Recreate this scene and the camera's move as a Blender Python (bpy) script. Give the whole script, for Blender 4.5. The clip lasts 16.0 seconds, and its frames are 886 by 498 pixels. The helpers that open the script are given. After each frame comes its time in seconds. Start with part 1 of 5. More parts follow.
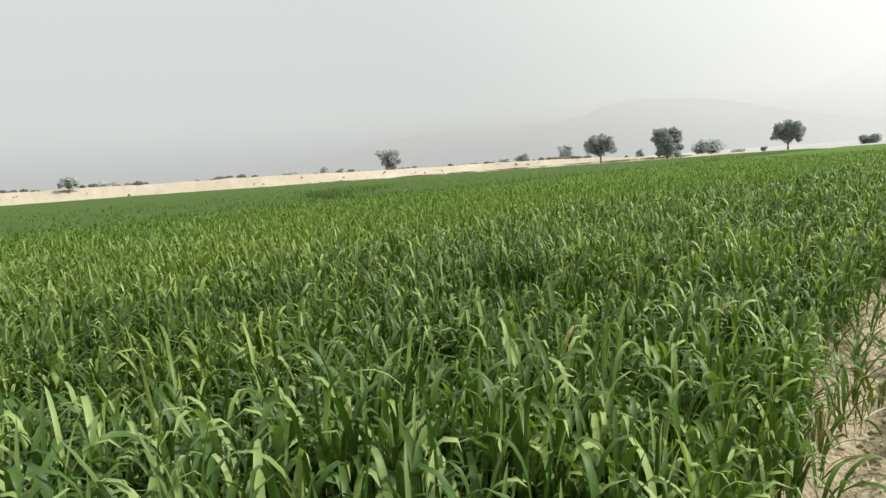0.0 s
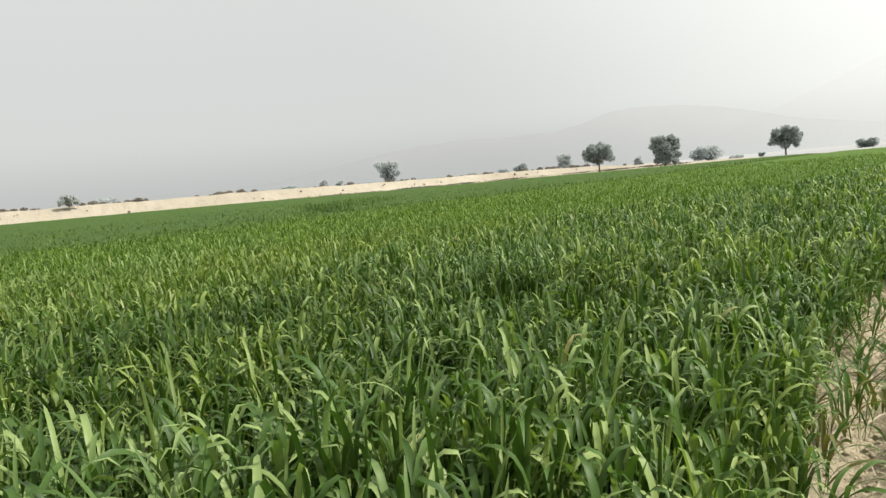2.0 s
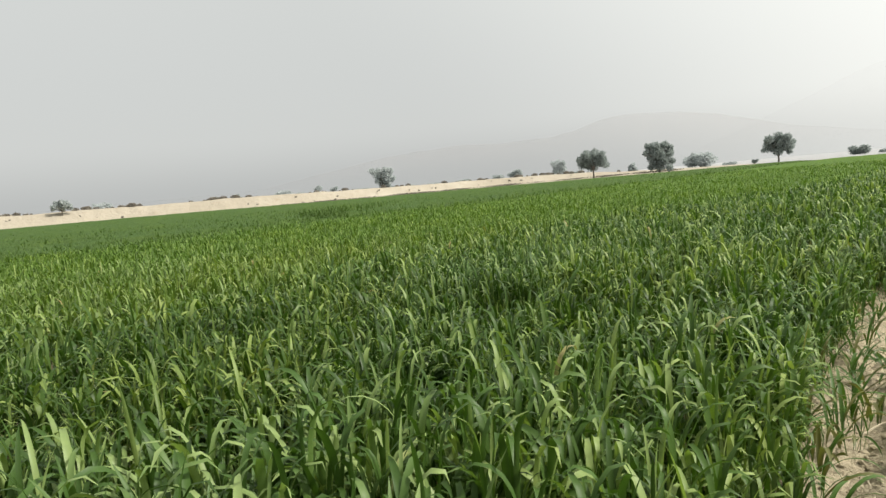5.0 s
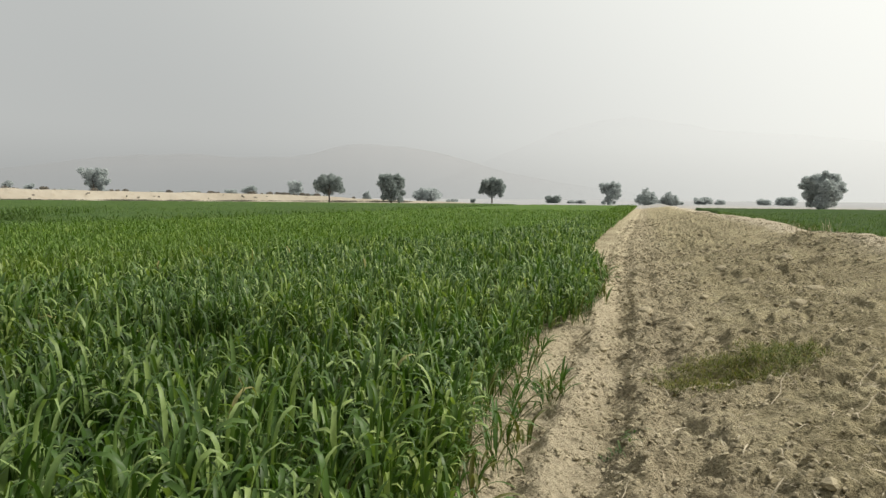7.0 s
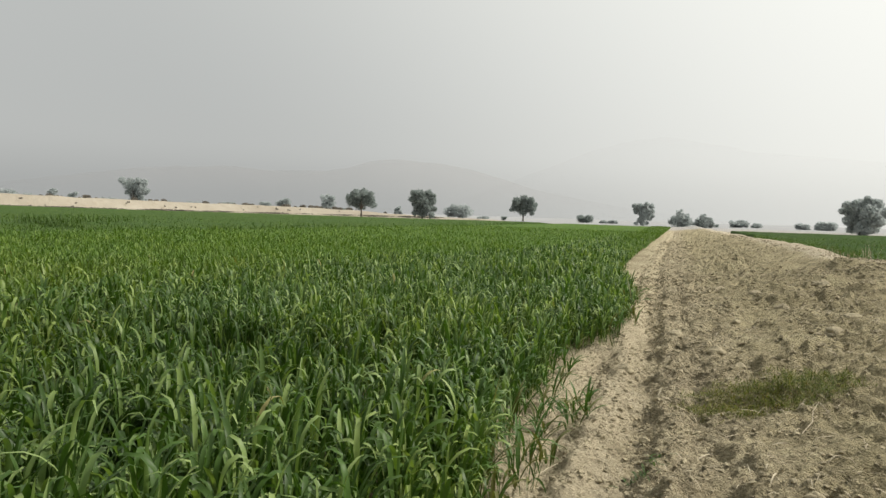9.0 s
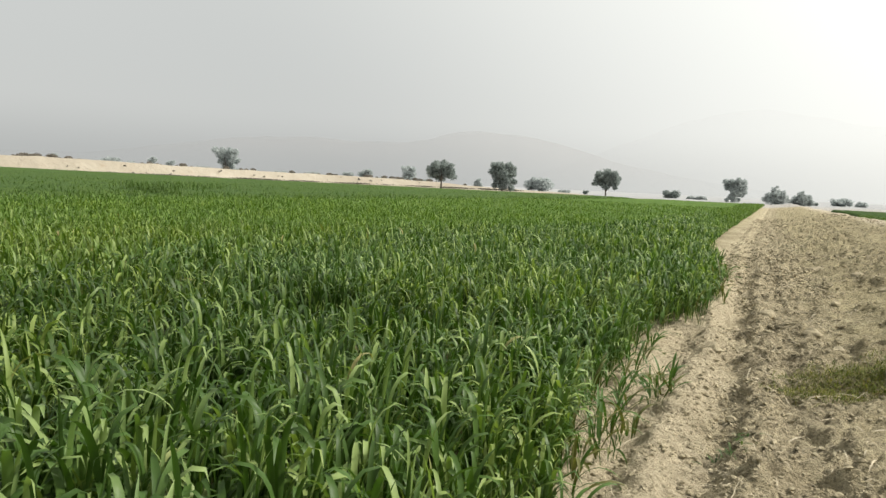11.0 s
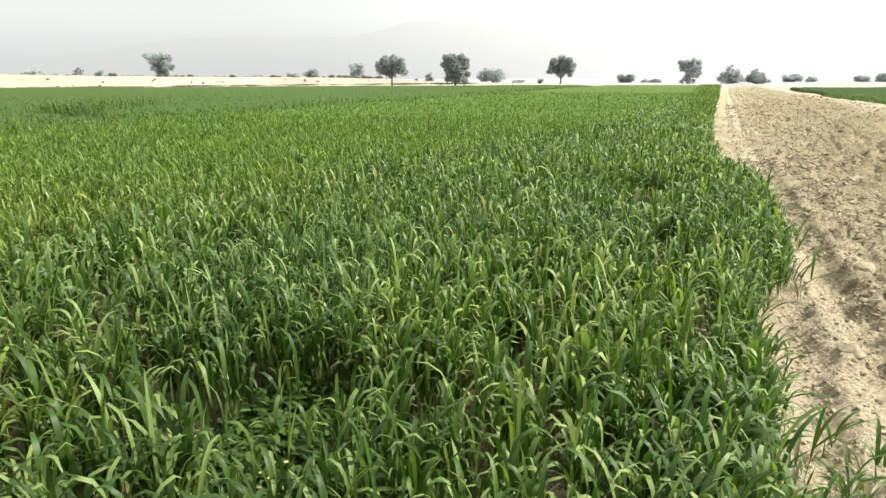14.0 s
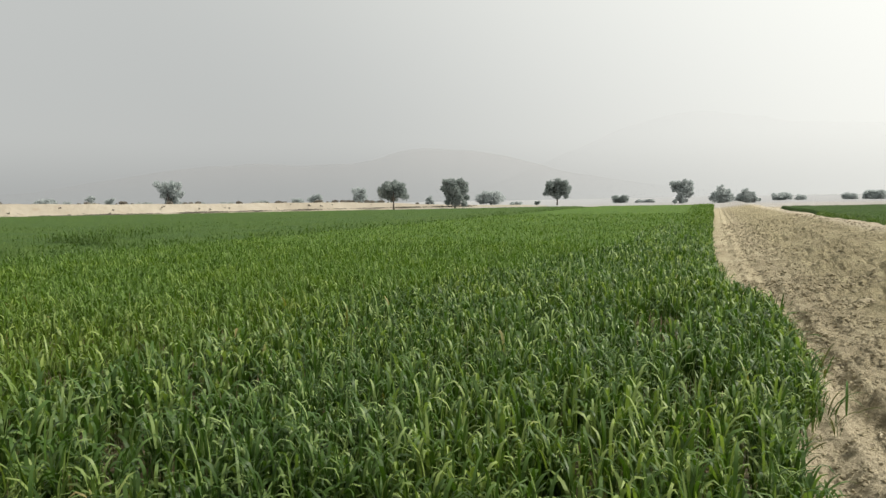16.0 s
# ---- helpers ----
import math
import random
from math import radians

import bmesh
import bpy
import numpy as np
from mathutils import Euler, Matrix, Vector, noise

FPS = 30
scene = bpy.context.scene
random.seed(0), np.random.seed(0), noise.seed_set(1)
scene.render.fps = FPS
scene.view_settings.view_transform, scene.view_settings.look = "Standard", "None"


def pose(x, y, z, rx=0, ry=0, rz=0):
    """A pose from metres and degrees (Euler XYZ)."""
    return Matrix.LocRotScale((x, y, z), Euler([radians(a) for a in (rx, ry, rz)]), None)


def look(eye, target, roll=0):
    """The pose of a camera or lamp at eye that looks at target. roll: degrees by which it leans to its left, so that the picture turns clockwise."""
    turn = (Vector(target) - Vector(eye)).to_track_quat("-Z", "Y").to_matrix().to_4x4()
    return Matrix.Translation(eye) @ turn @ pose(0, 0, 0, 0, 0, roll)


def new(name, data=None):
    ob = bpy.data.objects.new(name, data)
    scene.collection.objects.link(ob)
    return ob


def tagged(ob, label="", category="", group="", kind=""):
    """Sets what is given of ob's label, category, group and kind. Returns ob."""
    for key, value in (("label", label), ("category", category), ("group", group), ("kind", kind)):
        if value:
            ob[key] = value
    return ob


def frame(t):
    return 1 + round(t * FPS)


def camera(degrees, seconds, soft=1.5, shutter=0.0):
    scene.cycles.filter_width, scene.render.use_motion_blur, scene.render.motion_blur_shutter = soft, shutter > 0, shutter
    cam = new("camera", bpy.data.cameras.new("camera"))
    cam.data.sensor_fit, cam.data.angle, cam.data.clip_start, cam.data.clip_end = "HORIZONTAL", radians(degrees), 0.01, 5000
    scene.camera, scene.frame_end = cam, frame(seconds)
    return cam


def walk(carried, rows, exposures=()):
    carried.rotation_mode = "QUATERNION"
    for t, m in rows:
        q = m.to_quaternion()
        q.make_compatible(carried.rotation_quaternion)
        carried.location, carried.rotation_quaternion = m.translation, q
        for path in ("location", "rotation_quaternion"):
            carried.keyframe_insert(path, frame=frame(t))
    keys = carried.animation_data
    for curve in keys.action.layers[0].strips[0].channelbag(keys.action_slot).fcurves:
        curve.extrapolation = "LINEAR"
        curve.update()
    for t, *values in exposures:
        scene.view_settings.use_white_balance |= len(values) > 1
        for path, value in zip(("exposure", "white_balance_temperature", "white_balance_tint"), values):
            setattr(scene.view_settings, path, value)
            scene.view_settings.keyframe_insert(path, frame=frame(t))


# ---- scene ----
cam = camera(68.7, 16.0, soft=1.45)
PATH = [
    (0, (-0.155, -0.111, 1.368), (-1.44, 1.402, 1.128), -4.2),
    (0.5, (-0.149, -0.098, 1.37), (-1.416, 1.432, 1.141), -5.5),
    (1, (-0.151, -0.098, 1.368), (-1.418, 1.432, 1.138), -5.3),
    (1.5, (-0.155, -0.103, 1.367), (-1.444, 1.409, 1.142), -5.0),
    (2, (-0.15, -0.105, 1.367), (-1.437, 1.413, 1.161), -5.2),
    (2.5, (-0.153, -0.101, 1.371), (-1.429, 1.423, 1.154), -5.8),
    (3, (-0.158, -0.097, 1.367), (-1.454, 1.407, 1.124), -6.3),
    (5.3, (-0.162, -0.063, 1.378), (-1.425, 1.479, 1.216), -4.4),
    (5.5, (-0.152, -0.095, 1.379), (-1.368, 1.489, 1.257), -2.3),
    (6, (-0.078, -0.051, 1.401), (-1.005, 1.72, 1.324), 1.6),
    (6.5, (-0.023, -0.021, 1.436), (-0.713, 1.85, 1.281), 0.2),
    (7, (0.0, 0.0, 1.446), (-0.561, 1.913, 1.291), 0.5),
    (7.5, (0.019, 0.002, 1.442), (-0.481, 1.933, 1.296), 0.7),
    (8, (0.027, -0.004, 1.441), (-0.473, 1.928, 1.306), 0.9),
    (8.5, (0.024, -0.022, 1.447), (-0.514, 1.9, 1.321), -0.4),
    (8.7, (0.024, -0.029, 1.453), (-0.56, 1.881, 1.362), 0.5),
    (10.8, (0.008, -0.06, 1.422), (-0.8, 1.755, 1.186), 2.5),
    (11, (-0.001, -0.075, 1.422), (-0.869, 1.716, 1.222), 2.7),
    (11.5, (-0.024, -0.1, 1.401), (-1.355, 1.387, 1.267), 0.8),
    (12, (-0.384, 0.199, 1.203), (-1.727, 1.667, 1.001), 3.2),
    (12.5, (-0.589, 0.587, 1.401), (-1.746, 2.163, 0.979), 1.2),
    (13, (-0.841, 0.978, 1.836), (-1.86, 2.656, 1.453), -5.1),
    (13.5, (-1.053, 1.252, 1.896), (-1.825, 3.029, 1.402), -3.4),
    (14, (-1.257, 1.635, 1.76), (-1.978, 3.43, 1.252), -0.3),
    (14.5, (-1.422, 1.692, 1.593), (-2.235, 3.491, 1.27), 0.6),
    (15, (-1.474, 1.704, 1.731), (-2.33, 3.499, 1.518), -0.6),
    (15.5, (-1.424, 1.689, 1.817), (-2.183, 3.535, 1.683), -0.8),
    (16, (-1.413, 1.622, 1.894), (-2.155, 3.473, 1.748), -1.1),
]
walk(cam, [(t, look(eye, target, roll)) for t, eye, target, roll in PATH],
     [(0.0, 0.36), (3.0, 0.35), (5.3, 0.20), (6.0, -0.16), (6.5, -0.17), (7.0, -0.10), (8.7, -0.14), (10.8, 0.2), (11.5, 0.08), (12.0, 0.35), (12.5, 0.56), (13.0, 0.78), (13.5, 0.84), (14.0, 0.78), (14.5, 0.54), (15.0, 0.45), (15.5, 0.08), (16.0, -0.02)])

# ---------------------------------------------------------------- world, sun
SUN_AZ, SUN_EL = radians(66), radians(45)
SUN_DIR = Vector((math.sin(SUN_AZ) * math.cos(SUN_EL), math.cos(SUN_AZ) * math.cos(SUN_EL), math.sin(SUN_EL)))

world = bpy.data.worlds.new("dusty_sky")
scene.world = world
world.use_nodes = True
wn, wl = world.node_tree.nodes, world.node_tree.links
wn.clear()


def wnode(kind, **values):
    n = wn.new(kind)
    for k, v in values.items():
        n.inputs[k].default_value = v
    return n


w_out = wn.new("ShaderNodeOutputWorld")
w_sky = wn.new("ShaderNodeTexSky")
w_sky.sky_type, w_sky.sun_disc = "NISHITA", False
w_sky.sun_elevation, w_sky.sun_rotation = SUN_EL, SUN_AZ
w_sky.dust_density, w_sky.air_density = 6.0, 1.2
w_bg1 = wnode("ShaderNodeBackground", Strength=0.10)
wl.new(w_sky.outputs[0], w_bg1.inputs[0])
GLOW_DIR = Vector((math.sin(SUN_AZ) * 0.809, math.cos(SUN_AZ) * 0.809, 0.588))
# dust haze: grey near the ground, whiter overhead and towards the veiled sun
w_co = wn.new("ShaderNodeTexCoord")
w_sep = wn.new("ShaderNodeSeparateXYZ")
wl.new(w_co.outputs["Generated"], w_sep.inputs[0])
w_ramp = wn.new("ShaderNodeValToRGB")
w_ramp.color_ramp.interpolation = "EASE"
for i, (p, c) in enumerate([(0.0, (0.440, 0.453, 0.446)), (0.10, (0.552, 0.565, 0.552)), (0.40, (0.588, 0.602, 0.580)), (1.0, (0.52, 0.530, 0.518))]):
    e = w_ramp.color_ramp.elements[i] if i < 2 else w_ramp.color_ramp.elements.new(p)
    e.position, e.color = p, (*c, 1)
wl.new(w_sep.outputs["Z"], w_ramp.inputs[0])
w_dot = wn.new("ShaderNodeVectorMath")
w_dot.operation = "DOT_PRODUCT"
w_dot.inputs[1].default_value = GLOW_DIR
wl.new(w_co.outputs["Generated"], w_dot.inputs[0])
w_glow = wn.new("ShaderNodeMapRange")
w_glow.interpolation_type = "SMOOTHSTEP"
w_glow.inputs["From Min"].default_value, w_glow.inputs["From Max"].default_value = -0.20, 1.0
w_glow.inputs["To Min"].default_value, w_glow.inputs["To Max"].default_value = 0.0, 1.0
wl.new(w_dot.outputs["Value"], w_glow.inputs["Value"])
w_warm = wn.new("ShaderNodeMix")
w_warm.data_type, w_warm.blend_type = "RGBA", "ADD"
w_warm.inputs["B"].default_value = (0.65, 0.638, 0.58, 1)
wl.new(w_glow.outputs[0], w_warm.inputs["Factor"])
wl.new(w_ramp.outputs[0], w_warm.inputs["A"])
w_bg2 = wnode("ShaderNodeBackground", Strength=1.0)
wl.new(w_warm.outputs["Result"], w_bg2.inputs[0])
w_mix = wn.new("ShaderNodeMixShader")
w_mix.inputs[0].default_value = 0.93
wl.new(w_bg1.outputs[0], w_mix.inputs[1])
wl.new(w_bg2.outputs[0], w_mix.inputs[2])
wl.new(w_mix.outputs[0], w_out.inputs[0])

sun_data = bpy.data.lights.new("sun", "SUN")
sun_data.energy, sun_data.angle, sun_data.color = 4.6, radians(3), (1.0, 0.95, 0.87)
sun = new("sun", sun_data)
sun.matrix_basis = look(SUN_DIR * 50, (0, 0, 0))

# ---------------------------------------------------------------- materials


class Mat:
    """A node material with a Principled surface and short ways to wire it."""

    def __init__(self, name, rough=0.8, spec=0.3):
        self.m = bpy.data.materials.new(name)
        self.m.use_nodes = True
        self.n, self.l = self.m.node_tree.nodes, self.m.node_tree.links
        self.p, self.out = self.n["Principled BSDF"], self.n["Material Output"]
        self.p.inputs["Roughness"].default_value = rough
        self.p.inputs["Specular IOR Level"].default_value = spec

    def add(self, kind, **ins):
        n = self.n.new(kind)
        for k, v in ins.items():
            k = k.replace("_", " ")
            if isinstance(v, bpy.types.NodeSocket):
                self.l.new(v, n.inputs[k])
            else:
                n.inputs[k].default_value = v
        return n

    def pos(self):
        return self.add("ShaderNodeNewGeometry").outputs["Position"]

    def noise(self, scale, detail=4.0, rough=0.6, vec=None):
        return self.add("ShaderNodeTexNoise", Vector=vec or self.pos(), Scale=scale, Detail=detail, Roughness=rough).outputs["Fac"]

    def ramp(self, fac, stops):
        r = self.n.new("ShaderNodeValToRGB")
        el = r.color_ramp.elements
        for i, (p, c) in enumerate(stops):
            e = el[i] if i < 2 else el.new(p)
            e.position, e.color = p, (*c, 1) if len(c) == 3 else c
        self.l.new(fac, r.inputs[0])
        return r.outputs[0]

    def span(self, v, a, b, c=0.0, d=1.0):
        r = self.add("ShaderNodeMapRange", Value=v)
        r.interpolation_type = "SMOOTHSTEP"
        for k, x in zip(("From Min", "From Max", "To Min", "To Max"), (a, b, c, d)):
            r.inputs[k].default_value = x
        return r.outputs[0]

    def mix(self, f, a, b, blend="MIX"):
        x = self.n.new("ShaderNodeMix")
        x.data_type, x.blend_type = "RGBA", blend
        for k, v in (("Factor", f), ("A", a), ("B", b)):
            if isinstance(v, bpy.types.NodeSocket):
                self.l.new(v, x.inputs[k])
            else:
                x.inputs[k].default_value = v if not isinstance(v, tuple) else (*v, 1)
        return x.outputs["Result"]

    def math(self, op, a, b=0.0):
        x = self.n.new("ShaderNodeMath")
        x.operation = op
        for i, v in enumerate((a, b)):
            if isinstance(v, bpy.types.NodeSocket):
                self.l.new(v, x.inputs[i])
            else:
                x.inputs[i].default_value = v
        return x.outputs[0]

    def colour(self, v):
        self.l.new(v, self.p.inputs["Base Color"])

    def bump(self, h, strength=0.4, dist=0.02):
        b = self.add("ShaderNodeBump", Height=h, Strength=strength, Distance=dist)
        self.l.new(b.outputs[0], self.p.inputs["Normal"])

    def thin(self, share, colour):
        """Leaves let some light through."""
        t = self.n.new("ShaderNodeBsdfTranslucent")
        self.l.new(colour, t.inputs[0])
        s = self.n.new("ShaderNodeMixShader")
        s.inputs[0].default_value = share
        self.l.new(self.p.outputs[0], s.inputs[1])
        self.l.new(t.outputs[0], s.inputs[2])
        self.l.new(s.outputs[0], self.out.inputs[0])


def cereal_material(name, dark, mid, pale, dry=0.02, gloss=0.5, rank=()):
    m = Mat(name, 0.48, gloss)
    isle = m.add("ShaderNodeNewGeometry").outputs["Random Per Island"]
    base = m.ramp(isle, [(0.0, dark), (0.58, mid), (0.86, pale), (1.0, pale)])
    stands = m.noise(0.55, 3.0)
    base = m.mix(m.span(stands, 0.42, 0.66), base, m.mix(1.0, base, (1.15, 1.08, 0.85), "MULTIPLY"))
    # leaves within about rank[3] metres of rank[:3] are multiplied darker
    if rank:
        off = m.n.new("ShaderNodeVectorMath")
        off.operation = "DISTANCE"
        m.l.new(m.pos(), off.inputs[0])
        off.inputs[1].default_value = rank[:3]
        reach = m.math("ADD", off.outputs["Value"], m.math("MULTIPLY", m.noise(1.5, 3.0), 1.2))
        base = m.mix(m.span(reach, rank[3] + 0.9, rank[3]), base, m.mix(1.0, base, (0.76, 0.79, 0.66), "MULTIPLY"))
    fine = m.noise(60.0, 2.0)
    base = m.mix(m.span(fine, 0.35, 0.7, 0.0, 0.30), base, m.mix(1.0, base, (1.25, 1.2, 1.15), "MULTIPLY"))
    if dry:
        base = m.mix(m.span(isle, 1.0 - dry, 1.0 - dry + 0.004), base, (0.24, 0.19, 0.08))
    m.colour(base)
    m.bump(m.noise(180.0, 1.0), 0.15, 0.002)
    m.thin(0.28, m.mix(1.0, base, (1.20, 1.40, 0.45), "MULTIPLY"))
    return m.m


M_LUSH = cereal_material("lush_cereal_leaf", (0.033, 0.068, 0.013), (0.058, 0.115, 0.024), (0.205, 0.278, 0.104), dry=0.003, gloss=0.28, rank=(-3.3, 2.6, 0.4, 2.1))
M_PALE = cereal_material("pale_cereal_leaf", (0.054, 0.099, 0.016), (0.092, 0.155, 0.025), (0.185, 0.252, 0.085), dry=0.008, gloss=0.28)
# contrast lowered so that leaves farther off blend, imitating haze
M_MIDFIELD = cereal_material("merging_cereal_leaf", (0.056, 0.104, 0.019), (0.088, 0.153, 0.030), (0.152, 0.224, 0.068), dry=0, gloss=0.12)
M_BLUE = cereal_material("bluish_cereal_leaf", (0.052, 0.092, 0.024), (0.072, 0.122, 0.034), (0.098, 0.154, 0.050), dry=0, gloss=0.12)
M_STEM = cereal_material("pale_cereal_stem", (0.075, 0.115, 0.030), (0.120, 0.170, 0.052), (0.185, 0.225, 0.095), dry=0.02, gloss=0.3)
M_DRYLEAF = cereal_material("reddened_leaf", (0.070, 0.080, 0.022), (0.105, 0.110, 0.032), (0.140, 0.085, 0.042), dry=0.05)


def soil_material():
    m = Mat("bare_sandy_soil", 0.95, 0.1)
    p = m.pos()
    big = m.noise(0.7, 4.0, 0.6, p)
    mid = m.noise(8.0, 6.0, 0.68, p)
    fine = m.noise(55.0, 5.0, 0.75, p)
    c = m.ramp(big, [(0.34, (0.335, 0.288, 0.186)), (0.50, (0.430, 0.372, 0.243)), (0.64, (0.500, 0.437, 0.292))])
    # dry blown sand along the crop's foot and the pale ridge between the wheel ruts
    xyz = m.add("ShaderNodeSeparateXYZ", Vector=p).outputs
    t = m.math("MAXIMUM", m.math("SUBTRACT", xyz["Y"], 20.0), 0.0)
    swing = m.math("DIVIDE", m.math("MULTIPLY", m.math("MULTIPLY", t, t), 0.016), m.math("ADD", t, 8.0))
    x = m.math("SUBTRACT", xyz["X"], swing)
    x = m.math("ADD", x, m.math("MULTIPLY", m.math("SUBTRACT", m.noise(1.6, 4.0, 0.6, p), 0.5), 0.55))
    sand = m.math("MULTIPLY", m.span(x, -0.95, -0.65), m.span(x, -0.02, -0.30))
    c = m.mix(m.math("MULTIPLY", sand, m.span(xyz["Y"], 16.0, 8.5, 0.15, 0.9)), c, (0.520, 0.449, 0.312))
    # the sandy crest, lightened further in colour for its sunlit rim
    crest = m.math("MULTIPLY", m.span(x, 3.55, 4.0), m.span(x, 5.4, 4.9))
    c = m.mix(m.math("MULTIPLY", crest, 0.9), c, (0.58, 0.505, 0.375))
    warp = m.add("ShaderNodeVectorMath", Vector=m.add("ShaderNodeTexNoise", Vector=p, Scale=22.0, Detail=3.0).outputs["Color"])
    warp.operation = "SCALE"
    warp.inputs["Scale"].default_value = 0.11
    q = m.add("ShaderNodeVectorMath", Vector=p)
    q.operation = "ADD"
    m.l.new(warp.outputs[0], q.inputs[1])
    q = q.outputs[0]
    cell = m.add("ShaderNodeTexVoronoi", Vector=q, Scale=24.0)
    grit = m.add("ShaderNodeTexVoronoi", Vector=q, Scale=60.0)
    tint = m.add("ShaderNodeSeparateColor", Color=cell.outputs["Color"]).outputs["Red"]
    tint2 = m.add("ShaderNodeSeparateColor", Color=grit.outputs["Color"]).outputs["Green"]
    # random dark and pale specks; the dark ones imitate shade among clods
    c = m.mix(m.span(mid, 0.52, 0.68, 0.0, 0.36), c, (0.120, 0.100, 0.064))
    c = m.mix(m.math("MULTIPLY", m.math("SUBTRACT", 1.0, m.span(x, -0.1, -0.5)), m.math("MULTIPLY", m.span(tint, 0.62, 0.95, 0.0, 0.50), m.span(m.noise(1.3, 3.0, 0.6, p), 0.44, 0.58))), c, (0.105, 0.090, 0.060))
    c = m.mix(m.span(tint, 0.22, 0.02, 0.0, 0.55), c, (0.50, 0.436, 0.306))
    c = m.mix(m.span(tint2, 0.62, 0.95, 0.0, 0.42), c, (0.130, 0.108, 0.070))
    c = m.mix(m.span(fine, 0.48, 0.68, 0.0, 0.35), c, (0.47, 0.407, 0.284))
    # shade in narrow cracks, painted as dark streaks
    drawn = m.add("ShaderNodeVectorMath", Vector=p)
    drawn.operation = "MULTIPLY"
    drawn.inputs[1].default_value = (1.0, 2.1, 1.0)
    streak = m.noise(5.5, 6.0, 0.70, drawn.outputs[0])
    rift = m.math("ABSOLUTE", m.math("SUBTRACT", streak, 0.5))
    c = m.mix(m.math("MULTIPLY", m.span(rift, 0.030, 0.0, 0.0, 0.30), m.span(x, 0.0, 0.4)), c, (0.125, 0.104, 0.068))
    # dark blotches that put the shade of rough clods into the colour
    clod_shade = m.span(m.noise(2.2, 7.0, 0.72, p), 0.47, 0.61, 0.0, 0.30)
    inner = m.math("MULTIPLY", m.span(x, -0.25, 0.05), m.span(x, 4.3, 3.8))
    c = m.mix(m.math("MULTIPLY", clod_shade, inner), c, (0.158, 0.128, 0.082))
    # tilled soil under the crop, darkened in colour for moisture and for shade
    moist_shade = m.span(x, -1.12, -1.40)
    c = m.mix(moist_shade, c, m.mix(1.0, c, (0.50, 0.47, 0.43), "MULTIPLY"))
    # the bund's face, darkened in colour as the side away from the sun
    face_shade = m.math("MULTIPLY", m.span(x, 0.2, 1.2), m.span(x, 4.2, 3.7))
    c = m.mix(face_shade, c, m.mix(1.0, c, (0.93, 0.94, 0.87), "MULTIPLY"))
    # the open plain past the fields, paled with distance in colour to imitate haze
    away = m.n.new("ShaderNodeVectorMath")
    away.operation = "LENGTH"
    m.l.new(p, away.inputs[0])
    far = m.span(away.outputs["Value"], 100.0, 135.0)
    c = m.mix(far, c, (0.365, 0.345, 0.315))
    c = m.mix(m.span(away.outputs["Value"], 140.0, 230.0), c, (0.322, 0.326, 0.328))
    m.colour(c)
    h = m.math("ADD", m.math("MULTIPLY", m.noise(28.0, 5.0, 0.72, p), 0.75), m.math("ADD", m.math("MULTIPLY", mid, 0.5), m.math("MULTIPLY", fine, 0.30)))
    even = m.math("SUBTRACT", 1.0, m.math("MULTIPLY", sand, 0.75))
    h = m.math("SUBTRACT", h, m.math("MULTIPLY", even, m.math("ADD", m.math("MULTIPLY", cell.outputs["Distance"], 0.45), m.math("MULTIPLY", grit.outputs["Distance"], 0.15))))
    h = m.math("ADD", h, m.math("MULTIPLY", m.span(rift, 0.0, 0.06), 0.12))
    m.bump(h, 1.0, 0.06)
    return m.m


def sand_material():
    m = Mat("pale_bank_sand", 0.95, 0.1)
    p = m.pos()
    a = m.noise(0.06, 5.0, 0.6, p)
    b = m.noise(0.6, 5.0, 0.65, p)
    c = m.ramp(a, [(0.3, (0.290, 0.256, 0.198)), (0.6, (0.350, 0.315, 0.250)), (0.8, (0.43, 0.392, 0.322))])
    c = m.mix(m.span(b, 0.56, 0.72, 0.0, 0.5), c, (0.27, 0.215, 0.15))
    m.colour(c)
    m.bump(b, 0.8, 0.6)
    return m.m


def plain_material(name, colour, second, scale, rough=0.85, bump=0.3, dist=0.01):
    m = Mat(name, rough, 0.25)
    f = m.noise(scale, 4.0)
    m.colour(m.ramp(f, [(0.3, colour), (0.7, second)]))
    m.bump(m.noise(scale * 6, 3.0), bump, dist)
    return m.m


def crown_material(name, dark, light, haze_share=0.4):
    m = Mat(name, 0.8, 0.1)
    isle = m.add("ShaderNodeNewGeometry").outputs["Random Per Island"]
    c = m.ramp(isle, [(0.0, dark), (1.0, light)])
    m.colour(m.mix(m.span(m.noise(0.5, 3.0), 0.4, 0.65, 0.0, 0.5), c, light))
    m.thin(0.5, c)
    # a see-through share of each leaf spray lifts the crown, imitating haze
    t = m.n.new("ShaderNodeBsdfTransparent")
    s = m.n.new("ShaderNodeMixShader")
    s.inputs[0].default_value = haze_share
    m.l.new(m.out.inputs[0].links[0].from_socket, s.inputs[1])
    m.l.new(t.outputs[0], s.inputs[2])
    m.l.new(s.outputs[0], m.out.inputs[0])
    return m.m


M_SOIL, M_SAND = soil_material(), sand_material()
M_CLOD = plain_material("dried_clod", (0.215, 0.185, 0.122), (0.430, 0.375, 0.250), 14.0, 0.95, 0.6, 0.02)
M_STRAW = plain_material("dry_straw", (0.34, 0.29, 0.20), (0.50, 0.44, 0.32), 40.0, 0.7, 0.2, 0.002)
M_BARK = plain_material("grey_bark", (0.090, 0.075, 0.060), (0.150, 0.130, 0.105), 3.0, 0.9, 0.6, 0.05)
